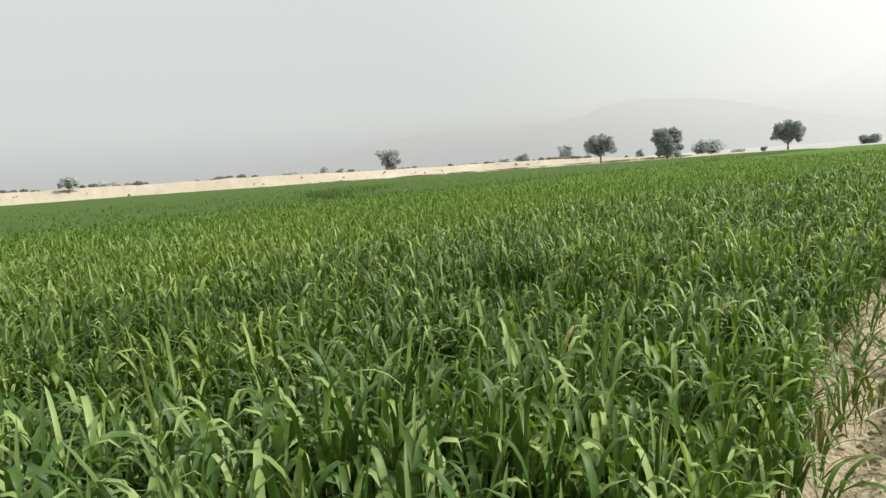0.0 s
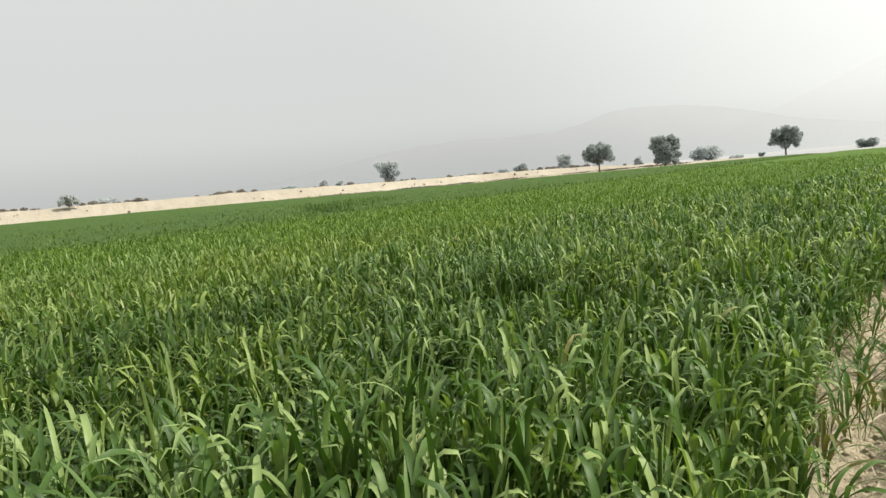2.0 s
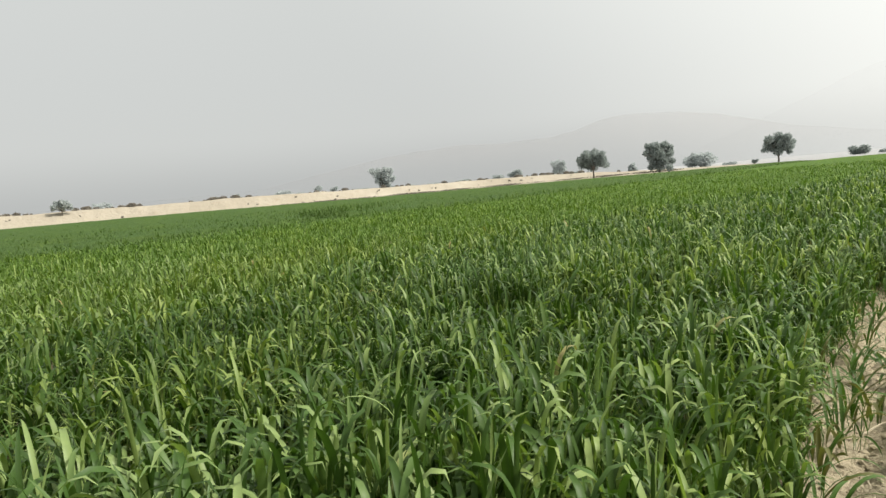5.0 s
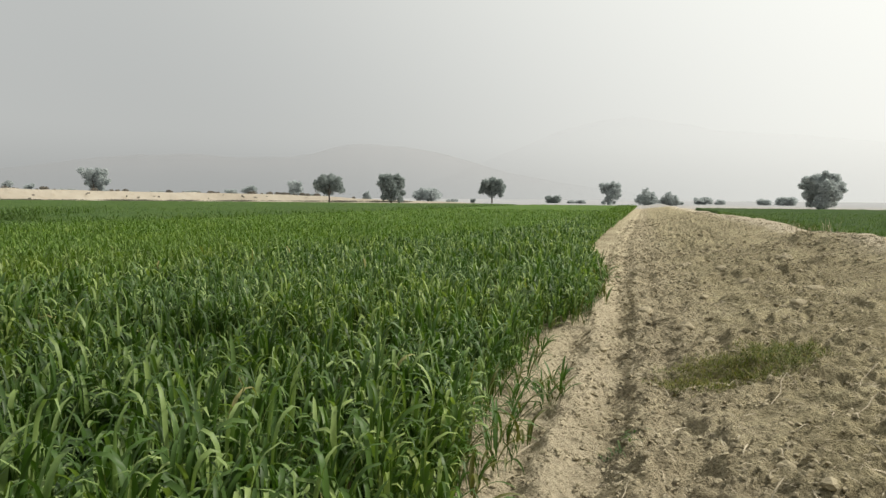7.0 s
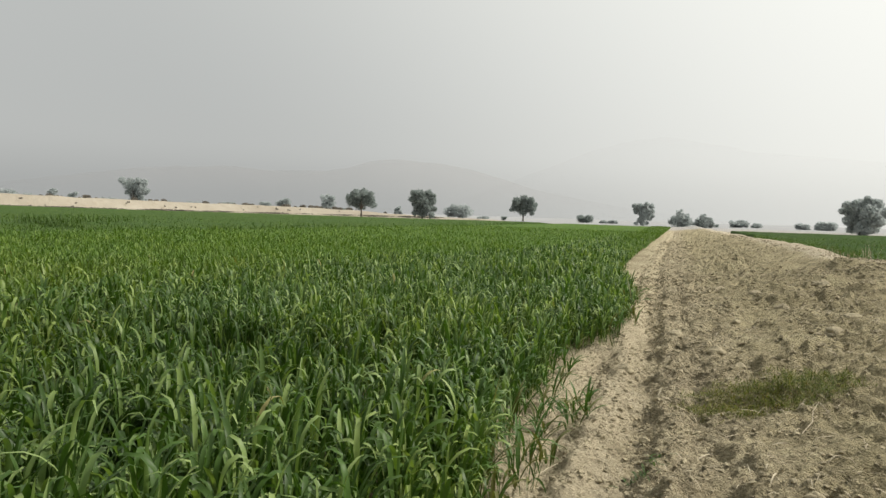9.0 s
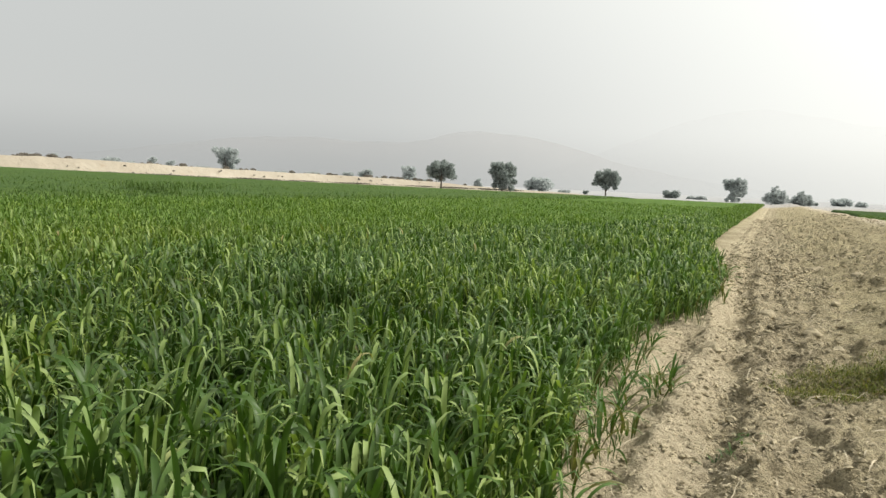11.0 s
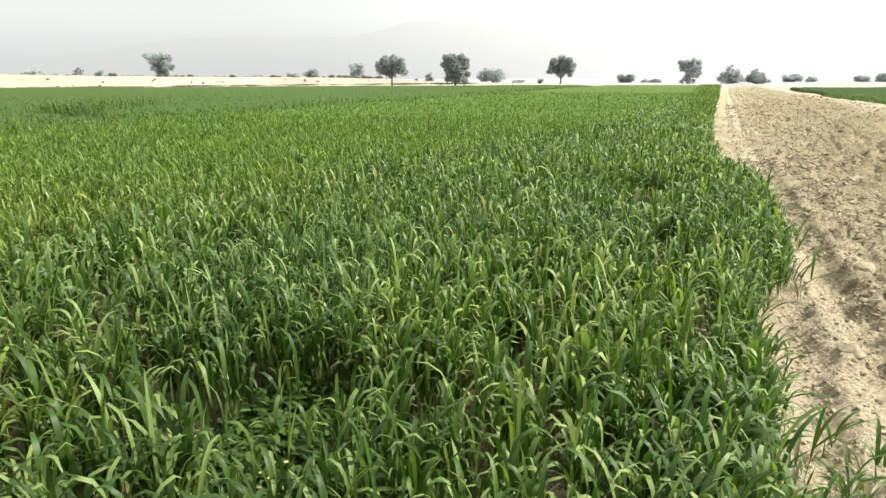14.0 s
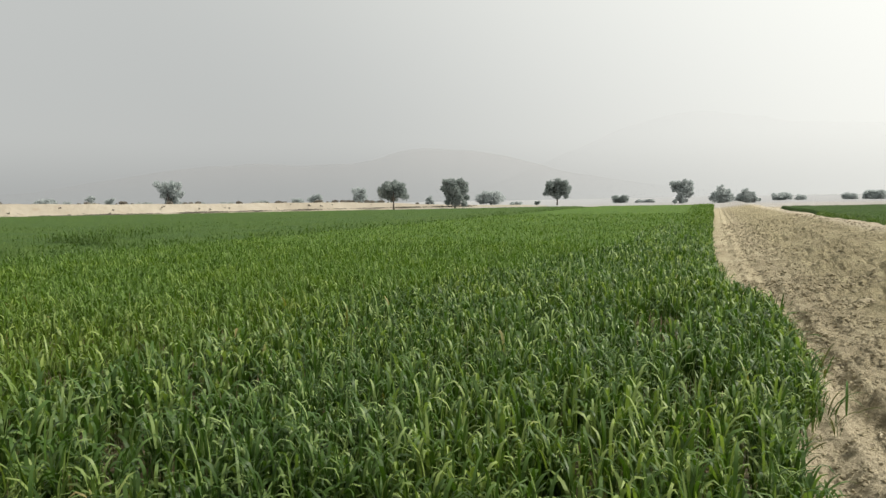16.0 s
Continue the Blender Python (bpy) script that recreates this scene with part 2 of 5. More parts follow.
# pole greys lightened so that it looks faint far off
M_POLE = plain_material("pale_grey_pole", (0.40, 0.39, 0.38), (0.48, 0.47, 0.46), 2.0, 0.9, 0.2, 0.01)
# leaf colours paled towards sky grey to stand in for haze
M_CROWN = crown_material("hazed_green_foliage", (0.292, 0.332, 0.312), (0.318, 0.360, 0.338), 0.06)
M_CROWN_FAR = crown_material("hazed_grey_foliage", (0.462, 0.500, 0.490), (0.492, 0.530, 0.520), 0.06)
M_SCRUB = crown_material("dry_scrub", (0.170, 0.155, 0.130), (0.270, 0.248, 0.208), 0.25)
M_WEED = cereal_material("broad_weed_leaf", (0.026, 0.055, 0.012), (0.044, 0.085, 0.018), (0.080, 0.135, 0.032), dry=0, gloss=0.2)
M_CREEP = cereal_material("creeping_weed", (0.062, 0.080, 0.028), (0.120, 0.136, 0.048), (0.225, 0.225, 0.092), dry=0.08, gloss=0.05)
M_FLOWER = plain_material("pale_yellow_bloom", (0.25, 0.27, 0.10), (0.33, 0.33, 0.15), 60.0, 0.7, 0.1, 0.002)

# ---------------------------------------------------------------- shape helpers
RNG = np.random.default_rng(7)


def vnoise(x, y, seed=0):
    """Smooth value noise on arrays, about -1 to 1."""
    x, y = np.asarray(x, float), np.asarray(y, float)
    xi, yi = np.floor(x).astype(np.int64), np.floor(y).astype(np.int64)
    fx, fy = x - xi, y - yi
    fx, fy = fx * fx * (3 - 2 * fx), fy * fy * (3 - 2 * fy)

    def h(a, b):
        n = (a * 374761393 + b * 668265263 + seed * 1442695041) & 0x7FFFFFFF
        n = ((n ^ (n >> 13)) * 1274126177) & 0x7FFFFFFF
        return ((n ^ (n >> 16)) & 0xFFFF) / 32767.5 - 1.0

    a, b, c, d = h(xi, yi), h(xi + 1, yi), h(xi, yi + 1), h(xi + 1, yi + 1)
    return (a * (1 - fx) + b * fx) * (1 - fy) + (c * (1 - fx) + d * fx) * fy


def fnoise(x, y, seed=0, octaves=4, gain=0.5):
    s, amp, tot = 0.0, 1.0, 0.0
    for o in range(octaves):
        s = s + amp * vnoise(x * 2**o, y * 2**o, seed + 17 * o)
        tot += amp
        amp *= gain
    return s / tot


def sstep(a, b, v):
    """Smooth step from 0 at a to 1 at b, also for a above b."""
    t = np.clip((np.asarray(v, float) - a) / (b - a), 0, 1)
    return t * t * (3 - 2 * t)


def mesh_of(name, verts, quads, material, smooth=True):
    """A mesh from arrays of vertices and faces that all have the same number of corners."""
    verts, quads = np.asarray(verts, np.float32), np.asarray(quads, np.int32)
    me = bpy.data.meshes.new(name)
    k = quads.shape[1]
    me.vertices.add(len(verts))
    me.vertices.foreach_set("co", verts.ravel())
    me.loops.add(quads.size)
    me.loops.foreach_set("vertex_index", quads.ravel())
    me.polygons.add(len(quads))
    me.polygons.foreach_set("loop_start", np.arange(0, quads.size, k, dtype=np.int32))
    me.polygons.foreach_set("loop_total", np.full(len(quads), k, np.int32))
    me.polygons.foreach_set("use_smooth", np.full(len(quads), smooth, bool))
    me.update(calc_edges=True)
    me.validate()
    me.materials.append(material)
    return me


def part(name, mesh, parent, label=""):
    ob = new(name, mesh)
    ob.parent = parent
    if label:
        ob["label"] = label
    return ob


# ---------------------------------------------------------------- ground
CREST_X = 4.2


def bend(y):
    """How far the bund and the strip beside it swing to the east of a straight line."""
    t = np.maximum(0.0, np.asarray(y, float) - 20.0)
    return 0.016 * t * t / (t + 8.0)


def edge_x(y):
    """Where the crop ends and the bare strip begins."""
    y = np.asarray(y, float)
    e = np.interp(y, [-5, 2.0, 2.9, 3.6, 4.2, 6.1, 6.75, 7.15, 8.0, 10.5, 12.0, 13.0, 14.2, 19.0], [-0.60, -0.64, -0.73, -0.85, -0.88, -0.89, -0.85, -0.57, -0.49, -0.45, -0.62, -0.86, -1.05, -1.08])
    return e + bend(y) + 0.035 * vnoise(y * 1.7, 3.3, 5) + 0.06 * vnoise(y * 0.3, 9.1, 6) * sstep(14, 30, y)


def clod_field(x, y, cell, seed):
    """Rounded lumps of uneven size, one to a cell: heights from 0 to 1."""
    u, v = x / cell + 0.35 * vnoise(x / cell * 0.7, y / cell * 0.7, seed), y / cell
    iu, iv = np.floor(u).astype(np.int64), np.floor(v).astype(np.int64)
    best = np.zeros_like(u)
    for a in (-1, 0, 1):
        for b in (-1, 0, 1):
            n = ((iu + a) * 374761393 + (iv + b) * 668265263 + seed * 1442695041) & 0x7FFFFFFF
            n = ((n ^ (n >> 13)) * 1274126177) & 0x7FFFFFFF
            r1, r2, r3 = (n & 1023) / 1023.0, ((n >> 10) & 1023) / 1023.0, ((n >> 20) & 1023) / 1023.0
            d2 = (u - iu - a - r1) ** 2 + (v - iv - b - r2) ** 2
            rad = 0.25 + 0.50 * r3
            best = np.maximum(best, (0.25 + 0.75 * r3) * np.sqrt(np.maximum(0, 1 - d2 / rad**2)))
    return best


def ground_z(x, y, detail=True):
    x, y = np.asarray(x, float), np.asarray(y, float)
    # the sown plot stands a little above the strip, with a sandy lip
    plot = 0.07 * (1 - sstep(0.02, 0.26, x - edge_x(y))) * (1 - sstep(11, 17, y)) * sstep(-14, -8, x) * sstep(-8, -3, y)
    x = x - bend(y)
    crest = np.interp(y, [4, 10, 11.5, 12.4, 13.3, 14.7, 16.4, 18.6, 20.3, 23, 28, 39, 93], [0.58, 0.60, 0.66, 0.74, 0.81, 0.81, 0.77, 0.65, 0.65, 0.75, 0.76, 0.70, 0.52]) + 0.02 * fnoise(0.0 * x, y * 0.5, 31, 3)
    cx = CREST_X + 0.25 * vnoise(0 * x, y * 0.11, 33)
    up = np.clip((x + 0.25) / (cx + 0.25), 0, 1)
    rise = crest * (0.55 * up + 0.45 * up**1.8)
    down = 1 - sstep(cx + 0.35, cx + 2.2, x)
    bund = np.where(x < cx, rise, crest * down) * (1 - sstep(230, 260, y))
    near = 1 - sstep(90, 160, np.hypot(x, y))
    bare = sstep(-1.1, -0.6, x) * (1 - sstep(6.2, 6.8, x))
    z = bund + plot
    if detail:
        # wheel furrows along the foot of the bund
        wob = 0.05 * vnoise(0 * x, y * 0.5, 41) + 0.05 * fnoise(x * 2.0, y * 2.4, 43, 2)
        worn = near * (1 - 0.6 * sstep(9, 22, y)) * (1.0 + 0.5 * fnoise(x * 0.9, y * 0.7, 45, 2))
        for fx, wd, dp in ((-0.13, 0.11, 0.052), (0.30, 0.12, 0.025), (-0.60, 0.10, 0.035)):
            z = z - dp * bare * worn * np.exp(-(((x - fx - wob) / wd) ** 2))
        z = z + 0.055 * bare * worn * np.exp(-(((x + 0.40 - wob) / 0.12) ** 2)) + 0.035 * bare * worn * np.exp(-(((x - 0.07 - wob) / 0.09) ** 2))
        rough = np.abs(fnoise(x * 2.1, y * 1.9, 51, 5, 0.66)) * 0.09 * (0.35 + 0.65 * sstep(-0.3, 0.1, x)) - 0.02
        worked = 0.25 + 0.75 * sstep(-0.3, 0.2, fnoise(x * 1.1, y * 0.9, 55, 2))
        worked = worked * (0.25 + 0.30 * sstep(-1.0, -0.6, x) + 0.45 * sstep(-0.30, 0.0, x))
        lumps = worked * (0.070 * clod_field(x, y, 0.20, 61) * sstep(-0.1, 0.3, fnoise(x * 1.7, y * 1.6, 57, 2)) + 0.050 * clod_field(x, y, 0.11, 65) + 0.036 * clod_field(x, y, 0.065, 67))
        lumps = lumps + 0.012 * fnoise(x * 14, y * 14, 63, 2)
        lumps = lumps - 0.05 * sstep(0.35, 0.55, fnoise(x * 3.3, y * 2.7, 69, 2)) * worked
        lumps = lumps + sstep(4, 12, y) * sstep(-0.5, 0.9, x) * (0.16 * np.abs(fnoise(x * 1.1, y * 0.8, 73, 3, 0.6)) + 0.15 * clod_field(x, y, 0.40, 75) * sstep(0.0, 0.3, fnoise(x * 0.8, y * 0.6, 77, 2)) - 0.05)
        crack = fnoise(x * 2.6, y * 4.6, 83, 4, 0.6) + 0.10 * fnoise(x * 11, y * 13, 85, 2)
        lumps = lumps - 0.050 * np.exp(-((crack / 0.085) ** 2)) * sstep(0.0, 0.5, x) * (0.4 + 0.6 * worked)
        lumps = lumps + 0.040 * clod_field(x, y, 0.085, 87) * np.exp(-(((x + 0.36) / 0.16) ** 2)) * sstep(-0.2, 0.2, fnoise(x * 2.5, y * 1.8, 89, 2))
        lumps = lumps * (1 - 0.7 * sstep(3.3, 4.0, x))
        z = z + bare * near * (rough + lumps) + (1 - bare) * near * 0.02 * fnoise(x * 1.5, y * 1.5, 71, 3)
    return z


def axis_steps(fine_a, fine_b, step, far_a, far_b, grow=1.09, back=1.12):
    mid = list(np.arange(fine_a, fine_b, step))
    hi, s = [mid[-1]], step
    while hi[-1] < far_b:
        s *= grow
        hi.append(hi[-1] + s)
    lo, s = [mid[0]], step
    while lo[-1] > far_a:
        s *= back
        lo.append(lo[-1] - s)
    return np.array(lo[:0:-1] + mid + hi[1:])


def grid_faces(nx, ny):
    i = np.arange(nx * ny).reshape(ny, nx)
    return np.stack([i[:-1, :-1], i[:-1, 1:], i[1:, 1:], i[1:, :-1]], -1).reshape(-1, 4)


def build_ground():
    xs = axis_steps(-0.85, 2.5, 0.026, -4600, 4600, 1.05)
    ys = axis_steps(-2.2, 6.4, 0.026, -4600, 4600, 1.019)
    gx, gy = np.meshgrid(xs, ys)
    z = ground_z(gx, gy)
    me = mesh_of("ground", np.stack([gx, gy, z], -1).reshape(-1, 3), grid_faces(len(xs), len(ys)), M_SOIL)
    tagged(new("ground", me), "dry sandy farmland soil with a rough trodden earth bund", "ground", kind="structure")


build_ground()

# ---------------------------------------------------------------- distance: bank and mountains


def build_bank():
    """The long pale sand bank beyond the field."""
    az = np.radians(np.linspace(-110, -13, 420))
    deg = np.degrees(az)
    dist = 150 + 45 * sstep(-60, -15, deg)
    top = np.interp(deg, [-110, -74, -59.5, -58, -44, -32, -27, -23, -15, -13], [3.2, 3.2, 2.95, 3.1, 2.5, 2.3, 1.9, 1.1, 0.35, 0.05])
    top = top + 0.14 * fnoise(deg * 0.8, 0 * deg, 81, 4)
    prof = [(-9, -0.3), (-6, 0.12), (-3, 0.55), (-1, 0.86), (0, 0.97), (1.5, 1.0), (8, 1.0), (14, 0.4), (20, -0.2)]
    v = []
    for k, (off, h) in enumerate(prof):
        wob = 0.7 * fnoise(deg * 1.3 + 9 * k, 0 * deg, 91, 3)
        d = dist + off + wob
        z = np.where(h > 0, top * h, h) + (0.10 * fnoise(deg * 4, 0 * deg + k, 95, 3) if 0 < h < 1 else 0)
        v.append(np.stack([np.sin(az) * d, np.cos(az) * d, z], -1))
    me = mesh_of("sand_bank", np.concatenate(v), grid_faces(len(az), len(prof)), M_SAND)
    tagged(new("sand_bank", me), "long pale sand bank behind the green field", "embankment", kind="structure")


def mountain_material(name, colour, veil):
    """Far rock made mostly see-through, which stands in for the dust haze before it."""
    m = Mat(name, 1.0, 0.0)
    m.p.inputs["Base Color"].default_value = (*colour, 1)
    m.bump(m.noise(0.004, 5.0), 0.4, 40.0)
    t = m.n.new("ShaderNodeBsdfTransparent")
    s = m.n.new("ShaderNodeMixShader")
    # more see-through low down, imitating haze thickest over the plain
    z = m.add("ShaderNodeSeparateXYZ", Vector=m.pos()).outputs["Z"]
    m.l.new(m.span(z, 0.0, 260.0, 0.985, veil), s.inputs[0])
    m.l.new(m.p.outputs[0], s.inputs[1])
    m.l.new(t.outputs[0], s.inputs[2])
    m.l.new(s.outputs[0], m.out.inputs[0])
    return m.m


def build_mountains():
    def ridge(name, radius, knots, heights, seed, material, label):
        deg = np.linspace(-100, 60, 640)
        px = np.interp(deg, knots, heights)
        k = np.exp(-0.5 * (np.arange(-14, 15) / 5.0) ** 2)
        px = np.convolve(np.pad(px, 14, mode="edge"), k / k.sum(), "valid")
        px = px * (1 + 0.06 * fnoise(deg * 0.35, 0 * deg, seed, 5))
        top = px / 1147 * radius
        rows = []
        for f in (0.0, 0.25, 0.5, 0.75, 0.92, 1.0):
            r = radius - (1 - f) * 420 + 40 * fnoise(deg * 0.4, 0 * deg + f * 3, seed + 1, 3)
            rows.append(np.stack([np.sin(np.radians(deg)) * r, np.cos(np.radians(deg)) * r, top * f - (4 if f == 0 else 0)], -1))
        me = mesh_of(name, np.concatenate(rows), grid_faces(len(deg), 6), material)
        tagged(new(name, me), label, "mountain", kind="structure")

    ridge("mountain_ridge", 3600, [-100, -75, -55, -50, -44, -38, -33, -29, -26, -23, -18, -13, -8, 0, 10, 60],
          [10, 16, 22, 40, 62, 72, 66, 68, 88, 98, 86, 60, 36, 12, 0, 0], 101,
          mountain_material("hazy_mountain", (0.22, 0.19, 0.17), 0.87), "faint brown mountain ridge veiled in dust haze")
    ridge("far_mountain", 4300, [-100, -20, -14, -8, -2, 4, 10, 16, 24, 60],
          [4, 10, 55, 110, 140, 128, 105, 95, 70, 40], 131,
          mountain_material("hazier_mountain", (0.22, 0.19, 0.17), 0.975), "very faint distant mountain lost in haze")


build_bank()
build_mountains()


# ---------------------------------------------------------------- crop


def blades(pos, azim, length, width, lift, droop, segs=6, fold=False, twist=0.0, curl=1.6):
    """Leaf ribbons: base points, heading, length, width, first angle above level and how far they bend down. Returns vertices, quads."""
    n = len(pos)
    s = np.linspace(0, 1, segs + 1)
    elev = lift[:, None] - droop[:, None] * s[None] ** (np.asarray(curl) * np.ones(n))[:, None]
    step = (length / segs)[:, None]
    mid = 0.5 * (elev[:, 1:] + elev[:, :-1])
    out = np.concatenate([np.zeros((n, 1)), np.cumsum(np.cos(mid) * step, 1)], 1)
    ups = np.concatenate([np.zeros((n, 1)), np.cumsum(np.sin(mid) * step, 1)], 1)
    ca, sa = np.cos(azim)[:, None], np.sin(azim)[:, None]
    c = np.stack([pos[:, :1] + out * ca, pos[:, 1:2] + out * sa, pos[:, 2:3] + ups], -1)
    prof = np.interp(s, [0, 0.12, 0.4, 0.7, 0.9, 1.0], [0.55, 0.82, 1.0, 0.92, 0.56, 0.05])
    half = 0.5 * width[:, None] * prof[None]
    tw = np.asarray(twist) * np.ones(n)
    roll = tw[:, None] * s[None]
    side = np.stack([-sa * np.cos(roll), ca * np.cos(roll), np.sin(roll)], -1)
    if fold:
        nrm = np.stack([-np.sin(elev) * ca, -np.sin(elev) * sa, np.cos(elev)], -1)
        rows = [c - side * half[..., None] + nrm * (0.30 * half)[..., None], c, c + side * half[..., None] + nrm * (0.30 * half)[..., None]]
    else:
        rows = [c - side * half[..., None], c + side * half[..., None]]
    w = len(rows)
    v = np.stack(rows, 2).reshape(-1, 3)
    base = (np.arange(n) * (segs + 1) * w)[:, None, None]
    i = (np.arange(segs) * w)[None, :, None]
    j = np.arange(w - 1)[None, None]
    a = base + i + j
    q = np.stack([a, a + 1, a + w + 1, a + w], -1).reshape(-1, 4)
    return v, q


class Heap:
    """Gathers many small ribbons into one mesh."""

    def __init__(self):
        self.v, self.q, self.n = [], [], 0

    def put(self, vq):
        v, q = vq
        self.v.append(v)
        self.q.append(q + self.n)
        self.n += len(v)

    def mesh(self, name, material):
        return mesh_of(name, np.concatenate(self.v), np.concatenate(self.q), material)


HOLES = ((-2.80, 3.72, 0.50, 0.44, 0.95), (-2.58, 3.28, 0.30, 0.30, 0.95), (-3.25, 3.85, 0.42, 0.38, 0.65), (-1.95, 1.95, 0.20, 0.20, 0.9), (-1.47, 7.2, 0.16, 0.22, 1.0), (-1.53, 6.75, 0.13, 0.32, 0.95), (-1.36, 6.15, 0.11, 0.40, 0.9), (-1.19, 5.2, 0.11, 0.75, 0.92), (-1.9, 9.6, 0.5, 0.9, 1.0), (-8.15, 6.65, 0.35, 0.3, 1.0), (-7.2, 6.9, 0.3, 0.25, 1.0))


def hole(x, y):
    """1 in the thin spots of the crop."""
    h = np.zeros_like(np.asarray(x, float))
    for hx, hy, rx, ry, share in HOLES:
        h = np.maximum(h, share * (1 - sstep(0.55, 1.15, np.hypot((x - hx) / rx, (y - hy) / ry))))
    return h


def crop_height(x, y):
    inside = edge_x(y) - x
    z = 0.47 + 0.05 * fnoise(x * 0.35, y * 0.35, 141, 3)
    z = z + 0.20 * np.exp(-(((x + 1.15) / 1.0) ** 2 + ((y - 0.9) / 1.4) ** 2))
    z = z + 0.06 * np.exp(-((inside - 1.2) / 1.3) ** 2) + 0.05 * lushness(x, y) * sstep(3.0, 5.0, inside)
    z = z - 0.10 * (1 - sstep(0.0, 0.35, inside))
    return z * (1 - 0.35 * hole(x, y) ** 3)


def lushness(x, y):
    """1 in the rank blue-green stand along the edge, 0 in the thinner yellow-green stand."""
    reach = np.interp(y, [0, 10, 14, 24, 45, 70], [5.2, 5.2, 4.3, 3.1, 2.0, 1.3])
    return 1 - sstep(-0.45, 0.45, (edge_x(y) - x) - reach + 0.9 * fnoise(x * 0.3, y * 0.3, 151, 2))


def far_rise(x, y):
    """Lifts the far plot's crop towards the west, set to fit the camera's view."""
    return 0.30 * sstep(-42, -66, np.degrees(np.arctan2(x, np.maximum(y, 1.0)))) * sstep(-60, -115, x)


def scatter(x0, x1, y0, y1, density, keep, clump=1):
    """Random places, in plants of several shoots where clump is above 1."""
    n = int((x1 - x0) * (y1 - y0) * density / clump)
    x, y = np.repeat(RNG.uniform(x0, x1, n), clump), np.repeat(RNG.uniform(y0, y1, n), clump)
    if clump > 1:
        x, y = x + RNG.normal(0, 0.024, len(x)), y + RNG.normal(0, 0.024, len(y))
    k = keep(x, y)
    return x[k], y[k]


def in_view(x, y, margin=2.0):
    """Inside the crop and ahead of the path's standing places."""
    a = np.degrees(np.arctan2(x, y + margin))
    return (x < edge_x(y) - 0.02) & (a > -80)


def tillers(heap_lush, heap_pale, x, y, leaves, segs, fold, widen=1.0, heap_stem=None, tall=1.0):
    """Shoots with stiff upright leaves, most of which bend over near their tips."""
    n = len(x)
    z0 = ground_z(x, y, False) - 0.01
    top = crop_height(x, y) * RNG.uniform(0.72, 1.10, n) * tall
    lush = RNG.uniform(0, 1, n) < lushness(x, y)
    wl_ = np.where(lush, 0.0172, 0.0138) * widen
    lean_a, lean = RNG.uniform(0, 2 * np.pi, n), RNG.uniform(0.0, 0.10, n)
    if heap_stem:
        heap_stem.put(blades(np.stack([x, y, z0], -1), lean_a, top * 0.80, 0.0075 * widen * np.ones(n), np.pi / 2 - lean, 0.12 * np.ones(n), 2))
    for heap, sel in ((heap_lush, lush), (heap_pale, ~lush)):
        m = int(sel.sum())
        if not m:
            continue
        px, py, pz, tp, wd, la, ln = x[sel], y[sel], z0[sel], top[sel], wl_[sel], lean_a[sel], lean[sel]
        az0 = RNG.uniform(0, 2 * np.pi, m)
        for k in range(leaves):
            f = np.clip((k + RNG.uniform(0.2, 0.9, m)) / leaves, 0, 1)
            hs = tp * (0.34 + 0.44 * f)
            off = hs * np.tan(ln)
            base = np.stack([px + np.cos(la) * off, py + np.sin(la) * off, pz + hs], -1)
            az = az0 + k * np.pi * 0.95 + RNG.normal(0, 0.5, m)
            length = np.clip(RNG.normal(0.262, 0.060, m), 0.12, 0.42) * (0.80 + 0.20 * f)
            lift = np.radians(90 - np.abs(RNG.normal(0, 11, m)))
            kind = RNG.uniform(0, 1, m)
            droop = np.radians(np.where(kind < 0.70, RNG.uniform(125, 215, m), np.where(kind < 0.85, RNG.uniform(60, 115, m), RNG.uniform(5, 40, m))))
            curl = np.where(kind < 0.70, RNG.uniform(2.4, 5.5, m), RNG.uniform(1.6, 3.0, m))
            broad = wd * np.where(kind < 0.85, RNG.uniform(0.75, 1.30, m), RNG.uniform(0.5, 0.85, m))
            heap.put(blades(base, az, length, broad, lift, droop, segs, fold, RNG.normal(0, 0.40, m), curl))


